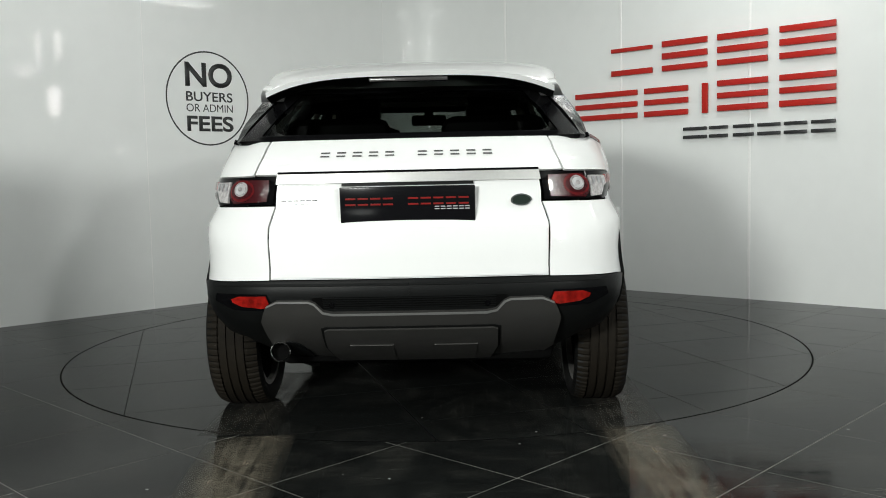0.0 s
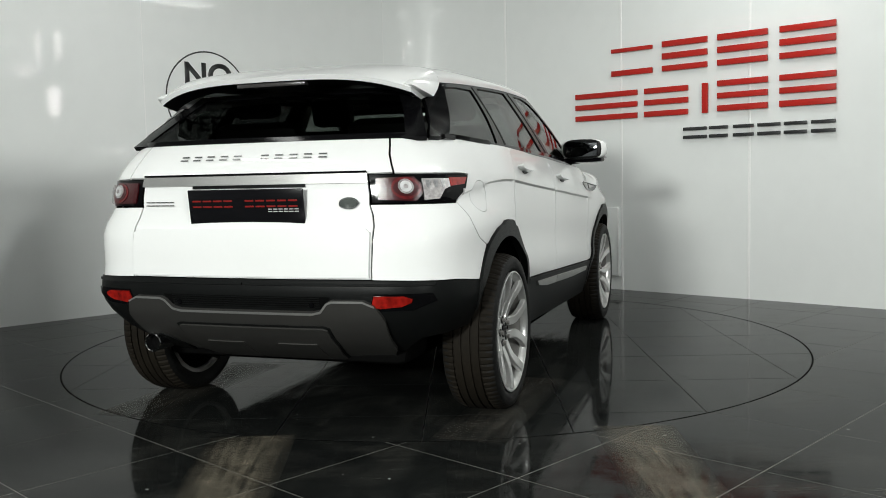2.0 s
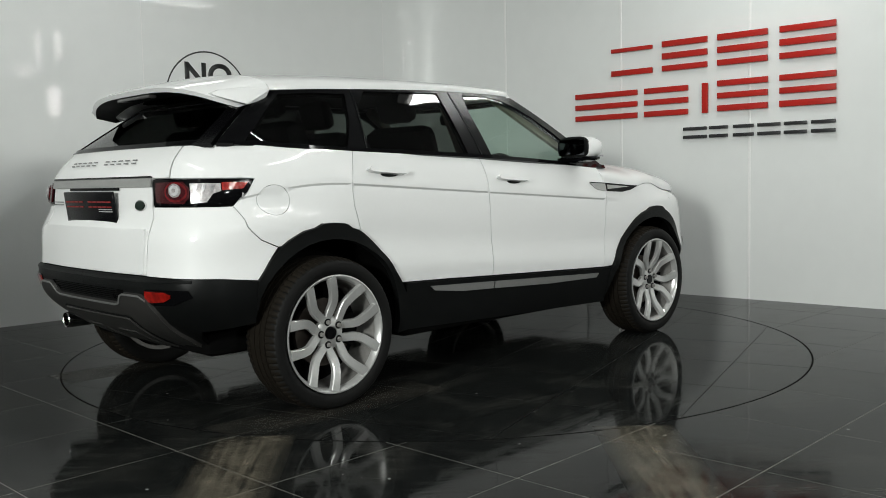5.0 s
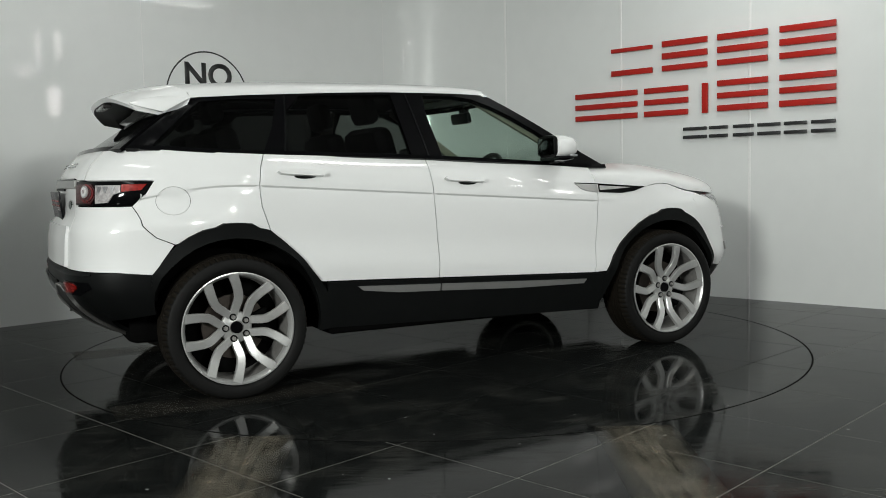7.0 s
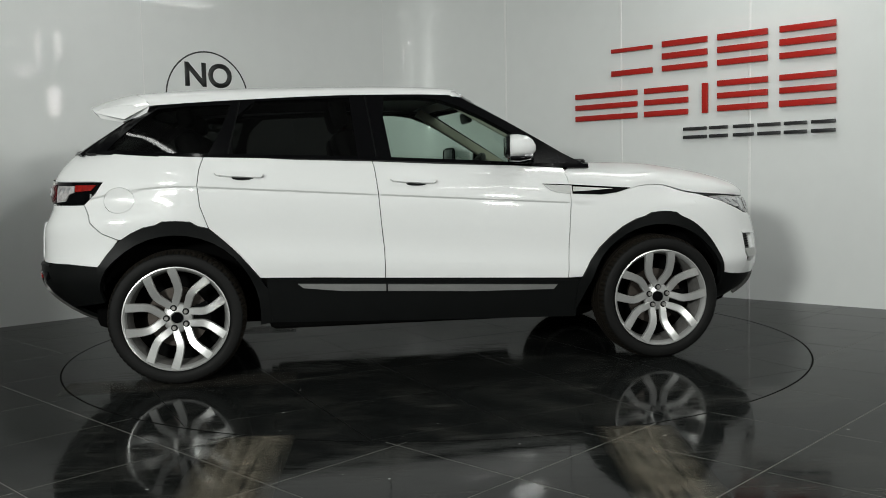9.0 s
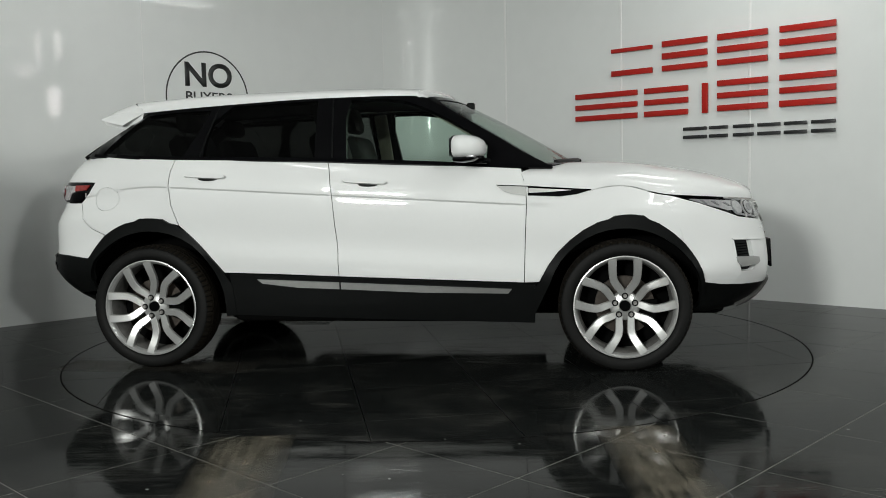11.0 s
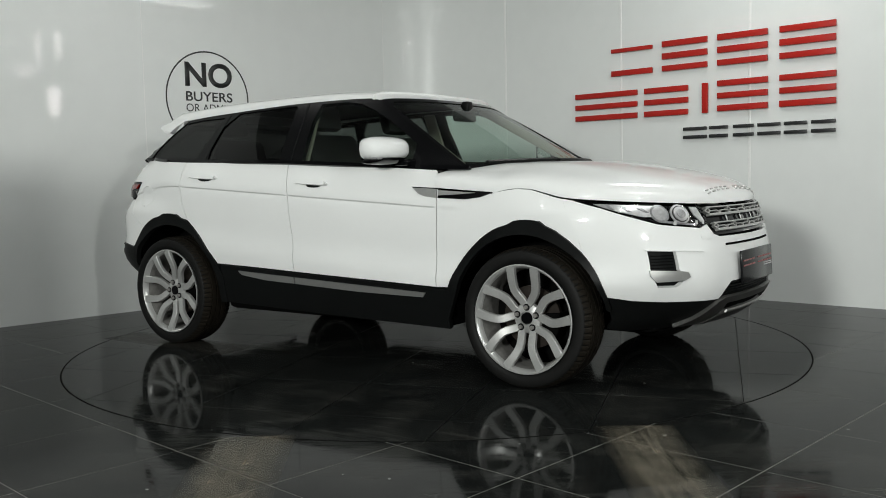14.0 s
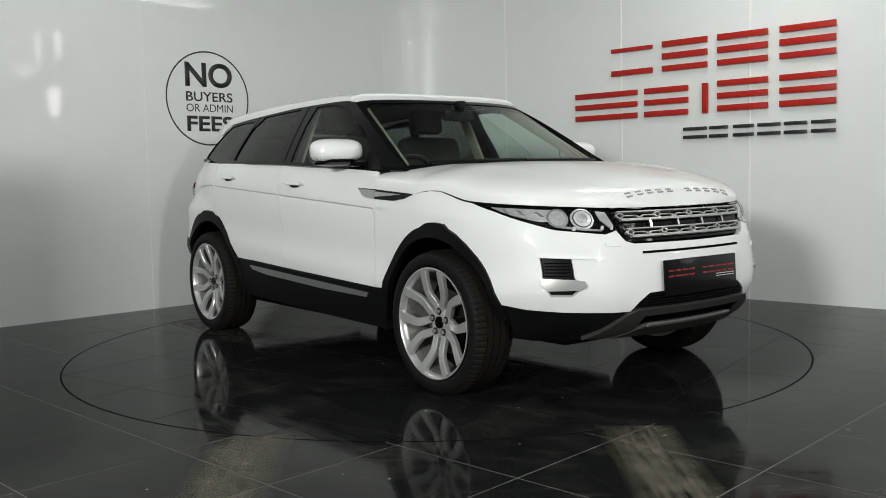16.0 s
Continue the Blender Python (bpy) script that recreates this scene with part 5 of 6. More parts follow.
# headlamps
for side in (-1, 1):
    sk = lambda s, z, side=side: skin(s, z, side)
    outl = [(SX(1.60), 0.936), (SX(1.66), 0.9325), (SX(1.80), 0.922), (SX(1.93), 0.912), (SX(2.03), 0.9035), (SF(0.478), 0.893), (SF(0.455), 0.80), (SF(0.468), 0.786), (SF(0.53), 0.788), (SX(2.0), 0.812), (SX(1.885), 0.856), (SX(1.78), 0.893), (SX(1.70), 0.913)]
    lamp = patch("headlamp", outl, sk, M_GLOSS, car, "clear headlamp in a black housing", 0.03, 0.03, -0.016)
    patch("upper_reflector", [(SX(1.74), 0.918), (SX(1.90), 0.909), (SX(2.02), 0.900), (SX(2.03), 0.850), (SX(1.96), 0.848), (SX(1.86), 0.880)], sk, M_HEAD, lamp, "", 0.025, 0.006, -0.010)
    for k in range(3):
        x = 1.80 + 0.07 * k
        patch("reflector_rib", [(SX(x), 0.911 - 0.010 * k), (SX(x + 0.02), 0.910 - 0.010 * k), (SX(x + 0.04), 0.886 - 0.008 * k), (SX(x + 0.03), 0.886 - 0.008 * k)], sk, M_CLEAR, lamp, "", 0.02, 0.004, -0.006)
    for (cs, cz), rings in (((SF(0.694), 0.863), ((0.046, M_CLEAR, -0.009, "bowl_ring"), (0.036, M_HEAD, -0.006, "bowl"))), ((SF(0.607), 0.857), ((0.050, M_HEAD, -0.008, "projector_ring"), (0.041, M_SMOKE, -0.004, "projector_well"), (0.036, M_HEAD, 0.000, "projector_lens"), (0.022, M_CLEAR, 0.003, "projector_eye")))):
        for r, mt, o, nm in rings:
            patch(nm, [(cs + r * 1.05 * math.cos(a), cz + r * 0.94 * math.sin(a)) for a in [i * math.pi / 12 for i in range(24)]], sk, mt, lamp, "", 0.02, 0.006, o)
    patch("inner_blade", [(SF(0.548), 0.890), (SF(0.505), 0.884), (SF(0.477), 0.822), (SF(0.500), 0.815), (SF(0.535), 0.850)], sk, M_HEAD, lamp, "silver inner blade", 0.02, 0.006, -0.006)
    patch("indicator", [(SF(0.690), 0.818), (SF(0.610), 0.806), (SF(0.540), 0.800), (SF(0.540), 0.808), (SF(0.610), 0.815), (SF(0.690), 0.828)], sk, M_CLEAR, lamp, "", 0.02, 0.006, -0.006)
    for y in (0.655, 0.545, 0.50):
        patch("running_light", [(SF(y), 0.806), (SF(y - 0.012), 0.804), (SF(y - 0.020), 0.822), (SF(y - 0.008), 0.824)], sk, M_PWHITE, lamp, "small white running light", 0.02, 0.004, -0.003)
    patch("lens", shrink(outl, 0.004), sk, M_LENS, lamp, "clear plastic lens", 0.035, 0.0, 0.001)

# bonnet
ZC = [(0.80, 1.125), (1.10, 1.132), (1.29, 1.128), (1.47, 1.113), (1.70, 1.077), (1.90, 1.032), (2.02, 0.988), (2.075, 0.950), (skin(S_END, 0.896).x, 0.8965)]


def flank_at(x, z):
    """Half width of the body at a place on its nose."""
    lo, hi = SX(0.7), S_END
    for _ in range(30):
        md = (lo + hi) / 2
        if skin(md, z).x < x:
            lo = md
        else:
            hi = md
    return -skin(lo, z).y


XTIP = skin(S_END, 0.896).x - 0.0006
HX = [0.78 + (XTIP - 0.78) * i / 80 for i in range(81)]
HW = [flank_at(x, bonnet_edge(x)) for x in HX]


def bonnet_fn(x, q):
    """q runs from -1 on the right edge to 1 on the left; x is squeezed so the front edge follows the nose."""
    ze = bonnet_edge(x)
    ye = float(np.interp(x, HX, HW))
    a = q * math.pi / 2
    y = ye * math.copysign(abs(math.sin(a)) ** 0.80, q)
    rise = abs(math.cos(a)) ** (0.45 + 0.27 * sstep(0.8, 1.25, x))
    z = ze + (lerp_tab(ZC, x) - ze) * rise
    # shallow raised edges either side of the middle
    z += 0.007 * math.exp(-((abs(y) - 0.58) / 0.12) ** 2) * sstep(2.0, 1.3, x) * rise
    return Vector((x, y, z))


cowl = []
for i in range(17):
    q = 0.6 - 1.2 * i / 16
    cowl.append((1.112 - 0.19 * (q / 0.6) ** 2, q))
tip_y = [HW[-1] + (float(np.interp(1.85, HX, HW)) - HW[-1]) * i / 26 for i in range(27)]
tip_x = [float(np.interp(-y, [-w for w in HW], HX)) for y in tip_y[::-1]]
edge_x = [1.0, 1.15, 1.3, 1.45, 1.6, 1.7] + tip_x
hood = [(0.806, 1.0)] + [(x, 1.0) for x in edge_x] + [(x, -1.0) for x in edge_x[::-1]] + [(0.806, -1.0), (0.784, -0.80), (0.828, -0.68)] + cowl[::-1] + [(0.828, 0.68), (0.784, 0.80)]
bonnet = patch("bonnet", hood, bonnet_fn, M_PAINT, car, "", 0.024, 0.012, 0.0, Vector((1.3, 0, 0.6)))


def bonnet_top(y, d):
    """A place on the bonnet by its distance from the middle and its distance behind the front edge."""
    lo, hi = -1.0, 1.0
    for _ in range(24):
        md = (lo + hi) / 2
        if bonnet_fn(2.064 - d, md).y < y:
            lo = md
        else:
            hi = md
    return bonnet_fn(2.064 - d, lo)


for i in range(11):
    if i == 5:
        continue
    bm = bmesh.new()
    y0 = 0.395 - 0.79 * i / 11
    for k0, k1 in ((0, 0.005), (0.014, 0.019)):
        patch_bm(bm, [(y0, k0), (y0 - 0.036, k0), (y0 - 0.036, k1), (y0, k1)], bonnet_top, 0.02, 0.006, 0.005, Vector((1.3, 0, 0.6)))
    part("bonnet_mark", bm, M_SATIN, bonnet, "plain silver bars")
# under the bonnet line: unseen dark filler, added so that gaps read dark
bm = bmesh.new()
patch_bm(bm, [(0.86, -0.6), (0.9, -0.9), (1.4, -0.85), (1.8, -0.7), (1.9, 0), (1.8, 0.7), (1.4, 0.85), (0.9, 0.9), (0.86, 0.6), (1.1, 0.2), (1.1, -0.2)], bonnet_fn, 0.08, 0.0, -0.03, Vector((1.3, 0, 0.6)))
part("gap_filler", bm, M_DARK, car, "dark filler under the bonnet, added to darken its gaps")

# ---- greenhouse ----
ROOF_EDGE = [(-1.56, 1.462), (-1.457, 1.474), (-1.05, 1.499), (-0.43, 1.524), (0.0, 1.526), (0.30, 1.514), (1.0, 1.45)]


def roof_edge(x):
    return lerp_tab(ROOF_EDGE, x)


def side_y(x, v):
    y = 0.868 + (0.640 - 0.868) * v + 0.018 * 4 * v * (1 - v) * 0.5
    y *= 1 - 0.085 * max(0, (x - 0.1) / 0.9) ** 1.6
    tail = 0.750 - 0.105 * v + 0.075 * v * (1 - v)
    return y + (tail - y) * min(1, max(0, (-0.7 - x) / 1.05)) ** 1.4


CORN = 0.19


def tail_x(v):
    return -1.893 + (-1.535 + 1.893) * v


def green(x, z, side=-1):
    """Side glass surface by length and height, rounding the rear corner."""
    zb, zr = belt(max(x, -1.7)), roof_edge(x)
    v = (z - zb) / (zr - zb)
    y = side_y(x, v)
    x0 = tail_x(v) + CORN
    if x < x0:
        u = min(1, (x0 - x) / CORN)
        y *= max(0, 1 - u ** 3) ** (1 / 3)
    return Vector((x, side * y, z))


def rear_glass(y, z):
    """Rear window surface by distance from the middle and height."""
    v = (z - 1.222) / (1.47 - 1.222)
    yy = side_y(-1.6, v)
    u = min(0.999, abs(y) / yy)
    x = tail_x(v) + CORN - CORN * (1 - u ** 3) ** (1 / 3)
    return Vector((x, y, z))


ZR = [(-1.60, 1.561), (-1.09, 1.589), (-0.57, 1.595), (-0.2, 1.595), (0.05, 1.587), (0.22, 1.573), (0.34, 1.558)]


def roof_fn(x, q):
    a = q * math.pi / 2
    ze = roof_edge(x) - 0.002
    ye = side_y(x, 1.0) + 0.004
    y = ye * math.copysign(abs(math.sin(a)) ** 0.85, q)
    xx = x + (0.105 * (1 - (y / 0.62) ** 2)) * sstep(-0.2, 0.21, x)
    z = ze + (lerp_tab(ZR, xx) - ze) * abs(math.cos(a)) ** 0.48
    return Vector((xx, y, z))


def shield(u, v):
    """Windscreen: u across, v from the cowl up to the roof."""
    u = max(-1.0, min(1.0, u))
    w = math.copysign(abs(math.sin(u * math.pi / 2)) ** 0.85, u)
    b = Vector((1.115 - 0.20 * w * w, 0.785 * w, 1.108 - 0.012 * w * w))
    t = roof_fn(0.205, u) + Vector((-0.004, 0, -0.010))
    p = b.lerp(t, v)
    bulge = 0.015 * 4 * v * (1 - v)
    return p + Vector((0.5, 0, 0.85)) * bulge * (1 - w * w)


C0 = Vector((-0.3, 0, 1.25))
G_TOP = [(x, roof_edge(x)) for x in (0.20, 0.0, -0.3, -0.6, -0.9, -1.2, -1.47)]
PILLAR = [(0.955, 1.098), (0.80, 1.180), (0.65, 1.272), (0.50, 1.362), (0.36, 1.442), (0.22, 1.516)]
WIN_F = [(0.60, 1.128), (0.60, 1.24), (0.49, 1.312), (0.36, 1.388), (0.24, 1.448), (0.12, 1.492), (0.0, 1.508), (-0.19, 1.508), (-0.205, 1.40), (-0.175, 1.148)]
WIN_R = [(-0.36, 1.170), (-0.385, 1.508), (-0.60, 1.503), (-0.90, 1.492), (-1.00, 1.40), (-1.02, 1.30), (-1.02, 1.198)]
WIN_Q = [(-1.145, 1.204), (-1.075, 1.34), (-1.03, 1.472), (-1.25, 1.468), (-1.42, 1.452), (-1.49, 1.40), (-1.62, 1.28), (-1.67, 1.226)]


for side in (-1, 1):
    gf = lambda x, z, side=side: green(x, z, side)
    outer = [(0.955, 1.098), (0.6, belt(0.6) + 0.004), (0.2, belt(0.2) + 0.004), (-0.3, belt(-0.3) + 0.004), (-0.8, belt(-0.8) + 0.004), (-1.2, belt(-1.2) + 0.004), (-1.5, belt(-1.5) + 0.004), (-1.785, 1.222), (-1.69, 1.30), (-1.585, 1.38), (-1.478, 1.465)] + G_TOP[::-1][1:] + PILLAR[::-1]
    bm = frame_ring(bmesh.new(), outer, [WIN_F, WIN_R, WIN_Q], gf, 0.0, 0.03, C0)
    pil = part("window_surround", bm, M_PILLAR, car, "gloss black window surround and pillars", True, 40)
    for nm, w, mt in (("front_window", WIN_F, M_GLASS), ("rear_window", WIN_R, M_TINT), ("quarter_window", WIN_Q, M_TINT)):
        ob = patch(nm, w, gf, mt, pil, "clear side glass" if mt is M_GLASS else "dark privacy glass", 0.06, 0.0, -0.006, C0)
    # seal lines on the pillars
    for a, b in (((-0.262, 1.162), (-0.300, 1.515)), ((-1.045, 1.195), (-0.985, 1.49))):
        bm = bmesh.new()
        patch_bm(bm, [(a[0], a[1]), (a[0] + 0.008, a[1]), (b[0] + 0.008, b[1]), (b[0], b[1])], gf, 0.08, 0.004, 0.003, C0)
        part("pillar_seal", bm, M_CLAD, pil, "")
    # belt moulding
    bm = bmesh.new()
    bl = [(0.95, 1.094), (0.6, belt(0.6)), (0.2, belt(0.2)), (-0.3, belt(-0.3)), (-0.8, belt(-0.8)), (-1.2, belt(-1.2)), (-1.5, belt(-1.5)), (-1.72, 1.217)]
    patch_bm(bm, [(x, z - 0.006) for x, z in bl] + [(x, z + 0.014) for x, z in bl[::-1]], gf, 0.06, 0.03, 0.008, C0)
    part("belt_moulding", bm, M_GLOSS, car, "gloss black waist moulding")

RG_OUT = [(-0.715, 1.224), (0.715, 1.224), (0.640, 1.34), (0.560, 1.462), (-0.560, 1.462), (-0.640, 1.34)]
RG_WIN = [(-0.62, 1.245), (0.62, 1.245), (0.565, 1.34), (0.49, 1.44), (-0.49, 1.44), (-0.565, 1.34)]
bm = frame_ring(bmesh.new(), RG_OUT, [RG_WIN], rear_glass, -0.006, 0.02, C0)
rearw = part("rear_screen_frame", bm, M_PILLAR, car, "gloss black rear screen surround", True, 40)
patch("rear_screen", RG_WIN, rear_glass, M_TINT, rearw, "dark rear screen", 0.05, 0.0, -0.010, C0)
bm = bmesh.new()
for side in (-1, 1):
    sk = lambda s, z, side=side: skin(s, z, side)
    low = [(SR(0.0), 1.214), (SR(0.6), 1.214), (SX(-1.78), 1.2125), (SX(-1.6), belt(-1.6) - 0.006), (SX(-1.4), belt(-1.4) - 0.006)]
    patch_bm(bm, low + [(s, z + 0.018) for s, z in low[::-1]], sk, 0.03, 0.05, 0.004, C0)
part("rear_ledge", bm, M_GLOSS, car, "black rear ledge", True, 40)
SH_OUT = [(-1.0, 0.0), (-0.5, 0.0), (0.5, 0.0), (1.0, 0.0), (1.0, 0.985), (0.86, 0.93), (0.5, 0.925), (-0.5, 0.925), (-0.86, 0.93), (-1.0, 0.985)]
SH_WIN = [(-0.80, 0.05), (0.80, 0.05), (0.77, 0.82), (0.68, 0.88), (-0.68, 0.88), (-0.77, 0.82)]
bm = frame_ring(bmesh.new(), SH_OUT, [SH_WIN], shield, 0.0, 0.025, C0)
shd = part("windscreen_frame", bm, M_GLOSS, car, "gloss black windscreen surround", True, 40)
patch("windscreen", SH_WIN, shield, M_GLASS, shd, "clear windscreen", 0.08, 0.0, -0.004, C0)

# the roof's front edge rolls down to the windscreen
patch("roof_lip", [(-1.0, 0.988), (-0.86, 0.932), (-0.5, 0.927), (0.5, 0.927), (0.86, 0.932), (1.0, 0.988), (1.0, 1.003), (0.5, 1.003), (-0.5, 1.003), (-1.0, 1.003)], shield, M_PAINT, car, "white roof front edge", 0.03, 0.012, 0.0015, C0)
# roof
patch("roof", [(0.205, -1), (0.205, -0.5), (0.205, 0.5), (0.205, 1), (-1.455, 1), (-1.48, 0.93), (-1.545, 0.6), (-1.55, 0), (-1.545, -0.6), (-1.48, -0.93), (-1.455, -1)], roof_fn, M_PAINT, car, "", 0.045, 0.012, 0.0, Vector((-0.6, 0, 1.2)))
bm = bmesh.new()
patch_bm(bm, [(0.15, -0.9), (0.15, 0.9), (-1.45, 0.9), (-1.45, -0.9)], roof_fn, 0.09, 0.0, -0.03, Vector((-0.6, 0, 1.2)))
part("headlining", bm, M_SEATDK, car, "dark roof lining")


# roof spoiler
def spoiler():
    bm = bmesh.new()
    n = 28
    rows = []
    for i in range(n + 1):
        u = -1 + 2 * i / n
        q = u
        a = q * math.pi / 2
        y = 0.645 * math.copysign(abs(math.sin(a)) ** 0.85, q)
        front = roof_fn(-1.553 + 0.098 * max(0, (abs(u) - 0.55) / 0.45) ** 1.5, u)
        ez = 1.497 - 0.060 * abs(y / 0.62) ** 3.5
        ex = -1.822 + 0.08 * abs(y / 0.62) ** 4
        tip = Vector((ex, y * 0.955, ez))
        mid = front.lerp(tip, 0.55) + Vector((0, 0, 0.010))
        low = tip + Vector((0.014, 0, -0.020))
        lowin = tip + Vector((0.12, 0, -0.028 - 0.012 * abs(u)))
        base = Vector((front.x - 0.02, front.y * 0.985, front.z - 0.075 + 0.03 * abs(u) ** 4))
        rows.append([bm.verts.new(p) for p in (front, front.lerp(mid, 0.5) + Vector((0, 0, 0.003)), mid, mid.lerp(tip, 0.6) + Vector((0, 0, 0.003)), tip, low, lowin, base)])
    for a, b in zip(rows, rows[1:]):
        for j in range(7):
            f = bm.faces.new((a[j], a[j + 1], b[j + 1], b[j]))
            f.material_index = 1 if j >= 5 else 0
    for r in (rows[0], rows[-1]):
        bm.faces.new(r)
    bmesh.ops.recalc_face_normals(bm, faces=bm.faces)
    return part("spoiler", bm, [M_PAINT, M_CLAD], car, "white roof spoiler with a dark underside", True, 30)


spo = spoiler()
bm = bmesh.new()
box(bm, -1.806, -1.765, -0.165, 0.165, 1.456, 1.473, 0.004)
part("brake_light", bm, M_SMOKE, spo, "clear high-level brake light")
for sg in (-1, 1):
    # cheek under each end of the spoiler
    bm = bmesh.new()
    face = [(-1.452, 0.650, 1.472), (-1.52, 0.664, 1.436), (-1.588, 0.668, 1.398), (-1.68, 0.648, 1.420), (-1.735, 0.630, 1.436), (-1.742, 0.622, 1.445), (-1.70, 0.622, 1.462), (-1.58, 0.634, 1.480), (-1.47, 0.640, 1.484)]
    out = [bm.verts.new((x, sg * y, z)) for x, y, z in face]
    inn = [bm.verts.new((x + 0.01, sg * (y - 0.10), z + 0.004)) for x, y, z in face]
    bm.faces.new(out)
    bm.faces.new(inn[::-1])
    for i in range(len(face)):
        j = (i + 1) % len(face)
        bm.faces.new((out[j], out[i], inn[i], inn[j]))
    bmesh.ops.recalc_face_normals(bm, faces=bm.faces)
    bmesh.ops.bevel(bm, geom=bm.edges[:], offset=0.004, segments=2, affect="EDGES", profile=0.5)
    part("spoiler_cheek", bm, M_PAINT, spo, "", True, 40)
# roof aerial
bm = bmesh.new()
prism(bm, [(-0.06, 0), (0.05, 0), (0.0, 0.018), (-0.05, 0.028), (-0.075, 0.026)], -0.014, 0.014, pose(-1.19, 0.03, 1.570, 90, 0, 0))
bmesh.ops.bevel(bm, geom=bm.edges[:], offset=0.004, segments=2, affect="EDGES", profile=0.5)
part("aerial", bm, M_CLAD, car, "black stub aerial")


# ---- mirrors, wipers ----
def blob(bm, profile, m, n=20):
    """A rounded body: rings of (x, half y, half z, y shift, z shift)."""
    t = bmesh.new()
    rings = []
    for x, hy, hz, cy, cz in profile:
        ring = []
        for i in range(n):
            a = 2 * math.pi * i / n
            c, s = math.cos(a), math.sin(a)
            ring.append(t.verts.new((x, cy + hy * math.copysign(abs(c) ** 0.62, c), cz + hz * math.copysign(abs(s) ** 0.62, s))))
        rings.append(ring)
    for a, b in zip(rings, rings[1:]):
        for i in range(n):
            t.faces.new((a[i], a[(i + 1) % n], b[(i + 1) % n], b[i]))
    t.faces.new(rings[0][::-1])
    t.faces.new(rings[-1])
    bmesh.ops.recalc_face_normals(t, faces=t.faces)
    return merge(bm, t, m)


for side in (-1, 1):
    mirror = new("door_mirror")
    mirror.parent = car
    tagged(mirror, "white door mirror on a gloss black arm")
    m = pose(0.525, side * 0.945, 1.212, 0, 0, side * 9)
    mirror.matrix_local = m
    prof = [(-0.072, 0.128, 0.056, 0, 0.0), (-0.062, 0.142, 0.064, 0, 0.0), (-0.02, 0.146, 0.065, 0, 0), (0.025, 0.136, 0.058, 0, -0.002), (0.055, 0.110, 0.043, 0, -0.006), (0.072, 0.065, 0.022, 0, -0.01)]
    part("mirror_cap", blob(bmesh.new(), prof, None), M_PAINT, mirror, "white mirror cap", True, 50)
    prof = [(-0.066, 0.124, 0.016, 0, -0.066), (-0.02, 0.130, 0.018, 0, -0.068), (0.030, 0.116, 0.014, 0, -0.064), (0.056, 0.08, 0.008, 0, -0.056)]
    part("mirror_base", blob(bmesh.new(), prof, None), M_GLOSS, mirror, "gloss black underside", True, 50)
    bm = bmesh.new()
    box(bm, 0.006, 0.052, -0.01 if side > 0 else -0.122, 0.122 if side > 0 else 0.01, -0.058, -0.047, 0.003)
    part("mirror_indicator", bm, M_CLEAR, mirror, "clear indicator strip")
    prof = [(-0.084, 0.112, 0.052, 0, 0.0), (-0.081, 0.124, 0.061, 0, 0.0), (-0.070, 0.1290, 0.0635, 0, 0.0)]
    part("mirror_bezel", blob(bmesh.new(), prof, None), M_CLAD, mirror, "black mirror bezel", True, 50)
    bm = bmesh.new()
    box(bm, -0.0875, -0.0842, -0.106, 0.106, -0.047, 0.047, 0.004)
    part("mirror_glass", bm, M_MIRROR, mirror, "mirror glass")
    bm = bmesh.new()
    box(bm, -0.04, 0.075, -0.18 if side > 0 else 0.06, -0.06 if side > 0 else 0.18, -0.092, -0.058, 0.010)
    part("mirror_arm", bm, M_GLOSS, mirror, "gloss black arm")
for y0, y1, lift in ((-0.62, -0.05, 0.018), (-0.05, 0.55, 0.020)):
    bm = bmesh.new()
    pts = []
    for i in range(9):
        y = y0 + (y1 - y0) * i / 8
        p = shield(y / 0.785 * 0.75, 0.03 + 0.012 * i / 8)
        pts.append(p + Vector((0.012, 0, lift)))
    secs = [[bm.verts.new(p + Vector(o)) for o in ((0.012, 0, -0.012), (0.013, 0, 0.0), (0.004, 0, 0.008), (-0.010, 0, 0.006), (-0.012, 0, -0.008))] for p in pts]
    for a, b in zip(secs, secs[1:]):
        for i in range(5):
            bm.faces.new((a[i], a[(i + 1) % 5], b[(i + 1) % 5], b[i]))
    bm.faces.new(secs[0])
    bm.faces.new(secs[-1][::-1])
    bmesh.ops.recalc_face_normals(bm, faces=bm.faces)
    part("wiper", bm, M_CLAD, car, "black windscreen wiper")
bm = bmesh.new()
nn = 20
lowr, uppr = [], []
for i in range(nn + 1):
    u = -1 + 2 * i / nn
    b = shield(u * 0.985, 0.0)
    uppr.append(bm.verts.new(b + Vector((-0.02, 0, 0.004))))
    lowr.append(bm.verts.new(b + Vector((0.02, 0, -0.03))))
for i in range(nn):
    bm.faces.new((lowr[i], lowr[i + 1], uppr[i + 1], uppr[i]))
part("scuttle", bm, M_CLAD, car, "black scuttle panel")


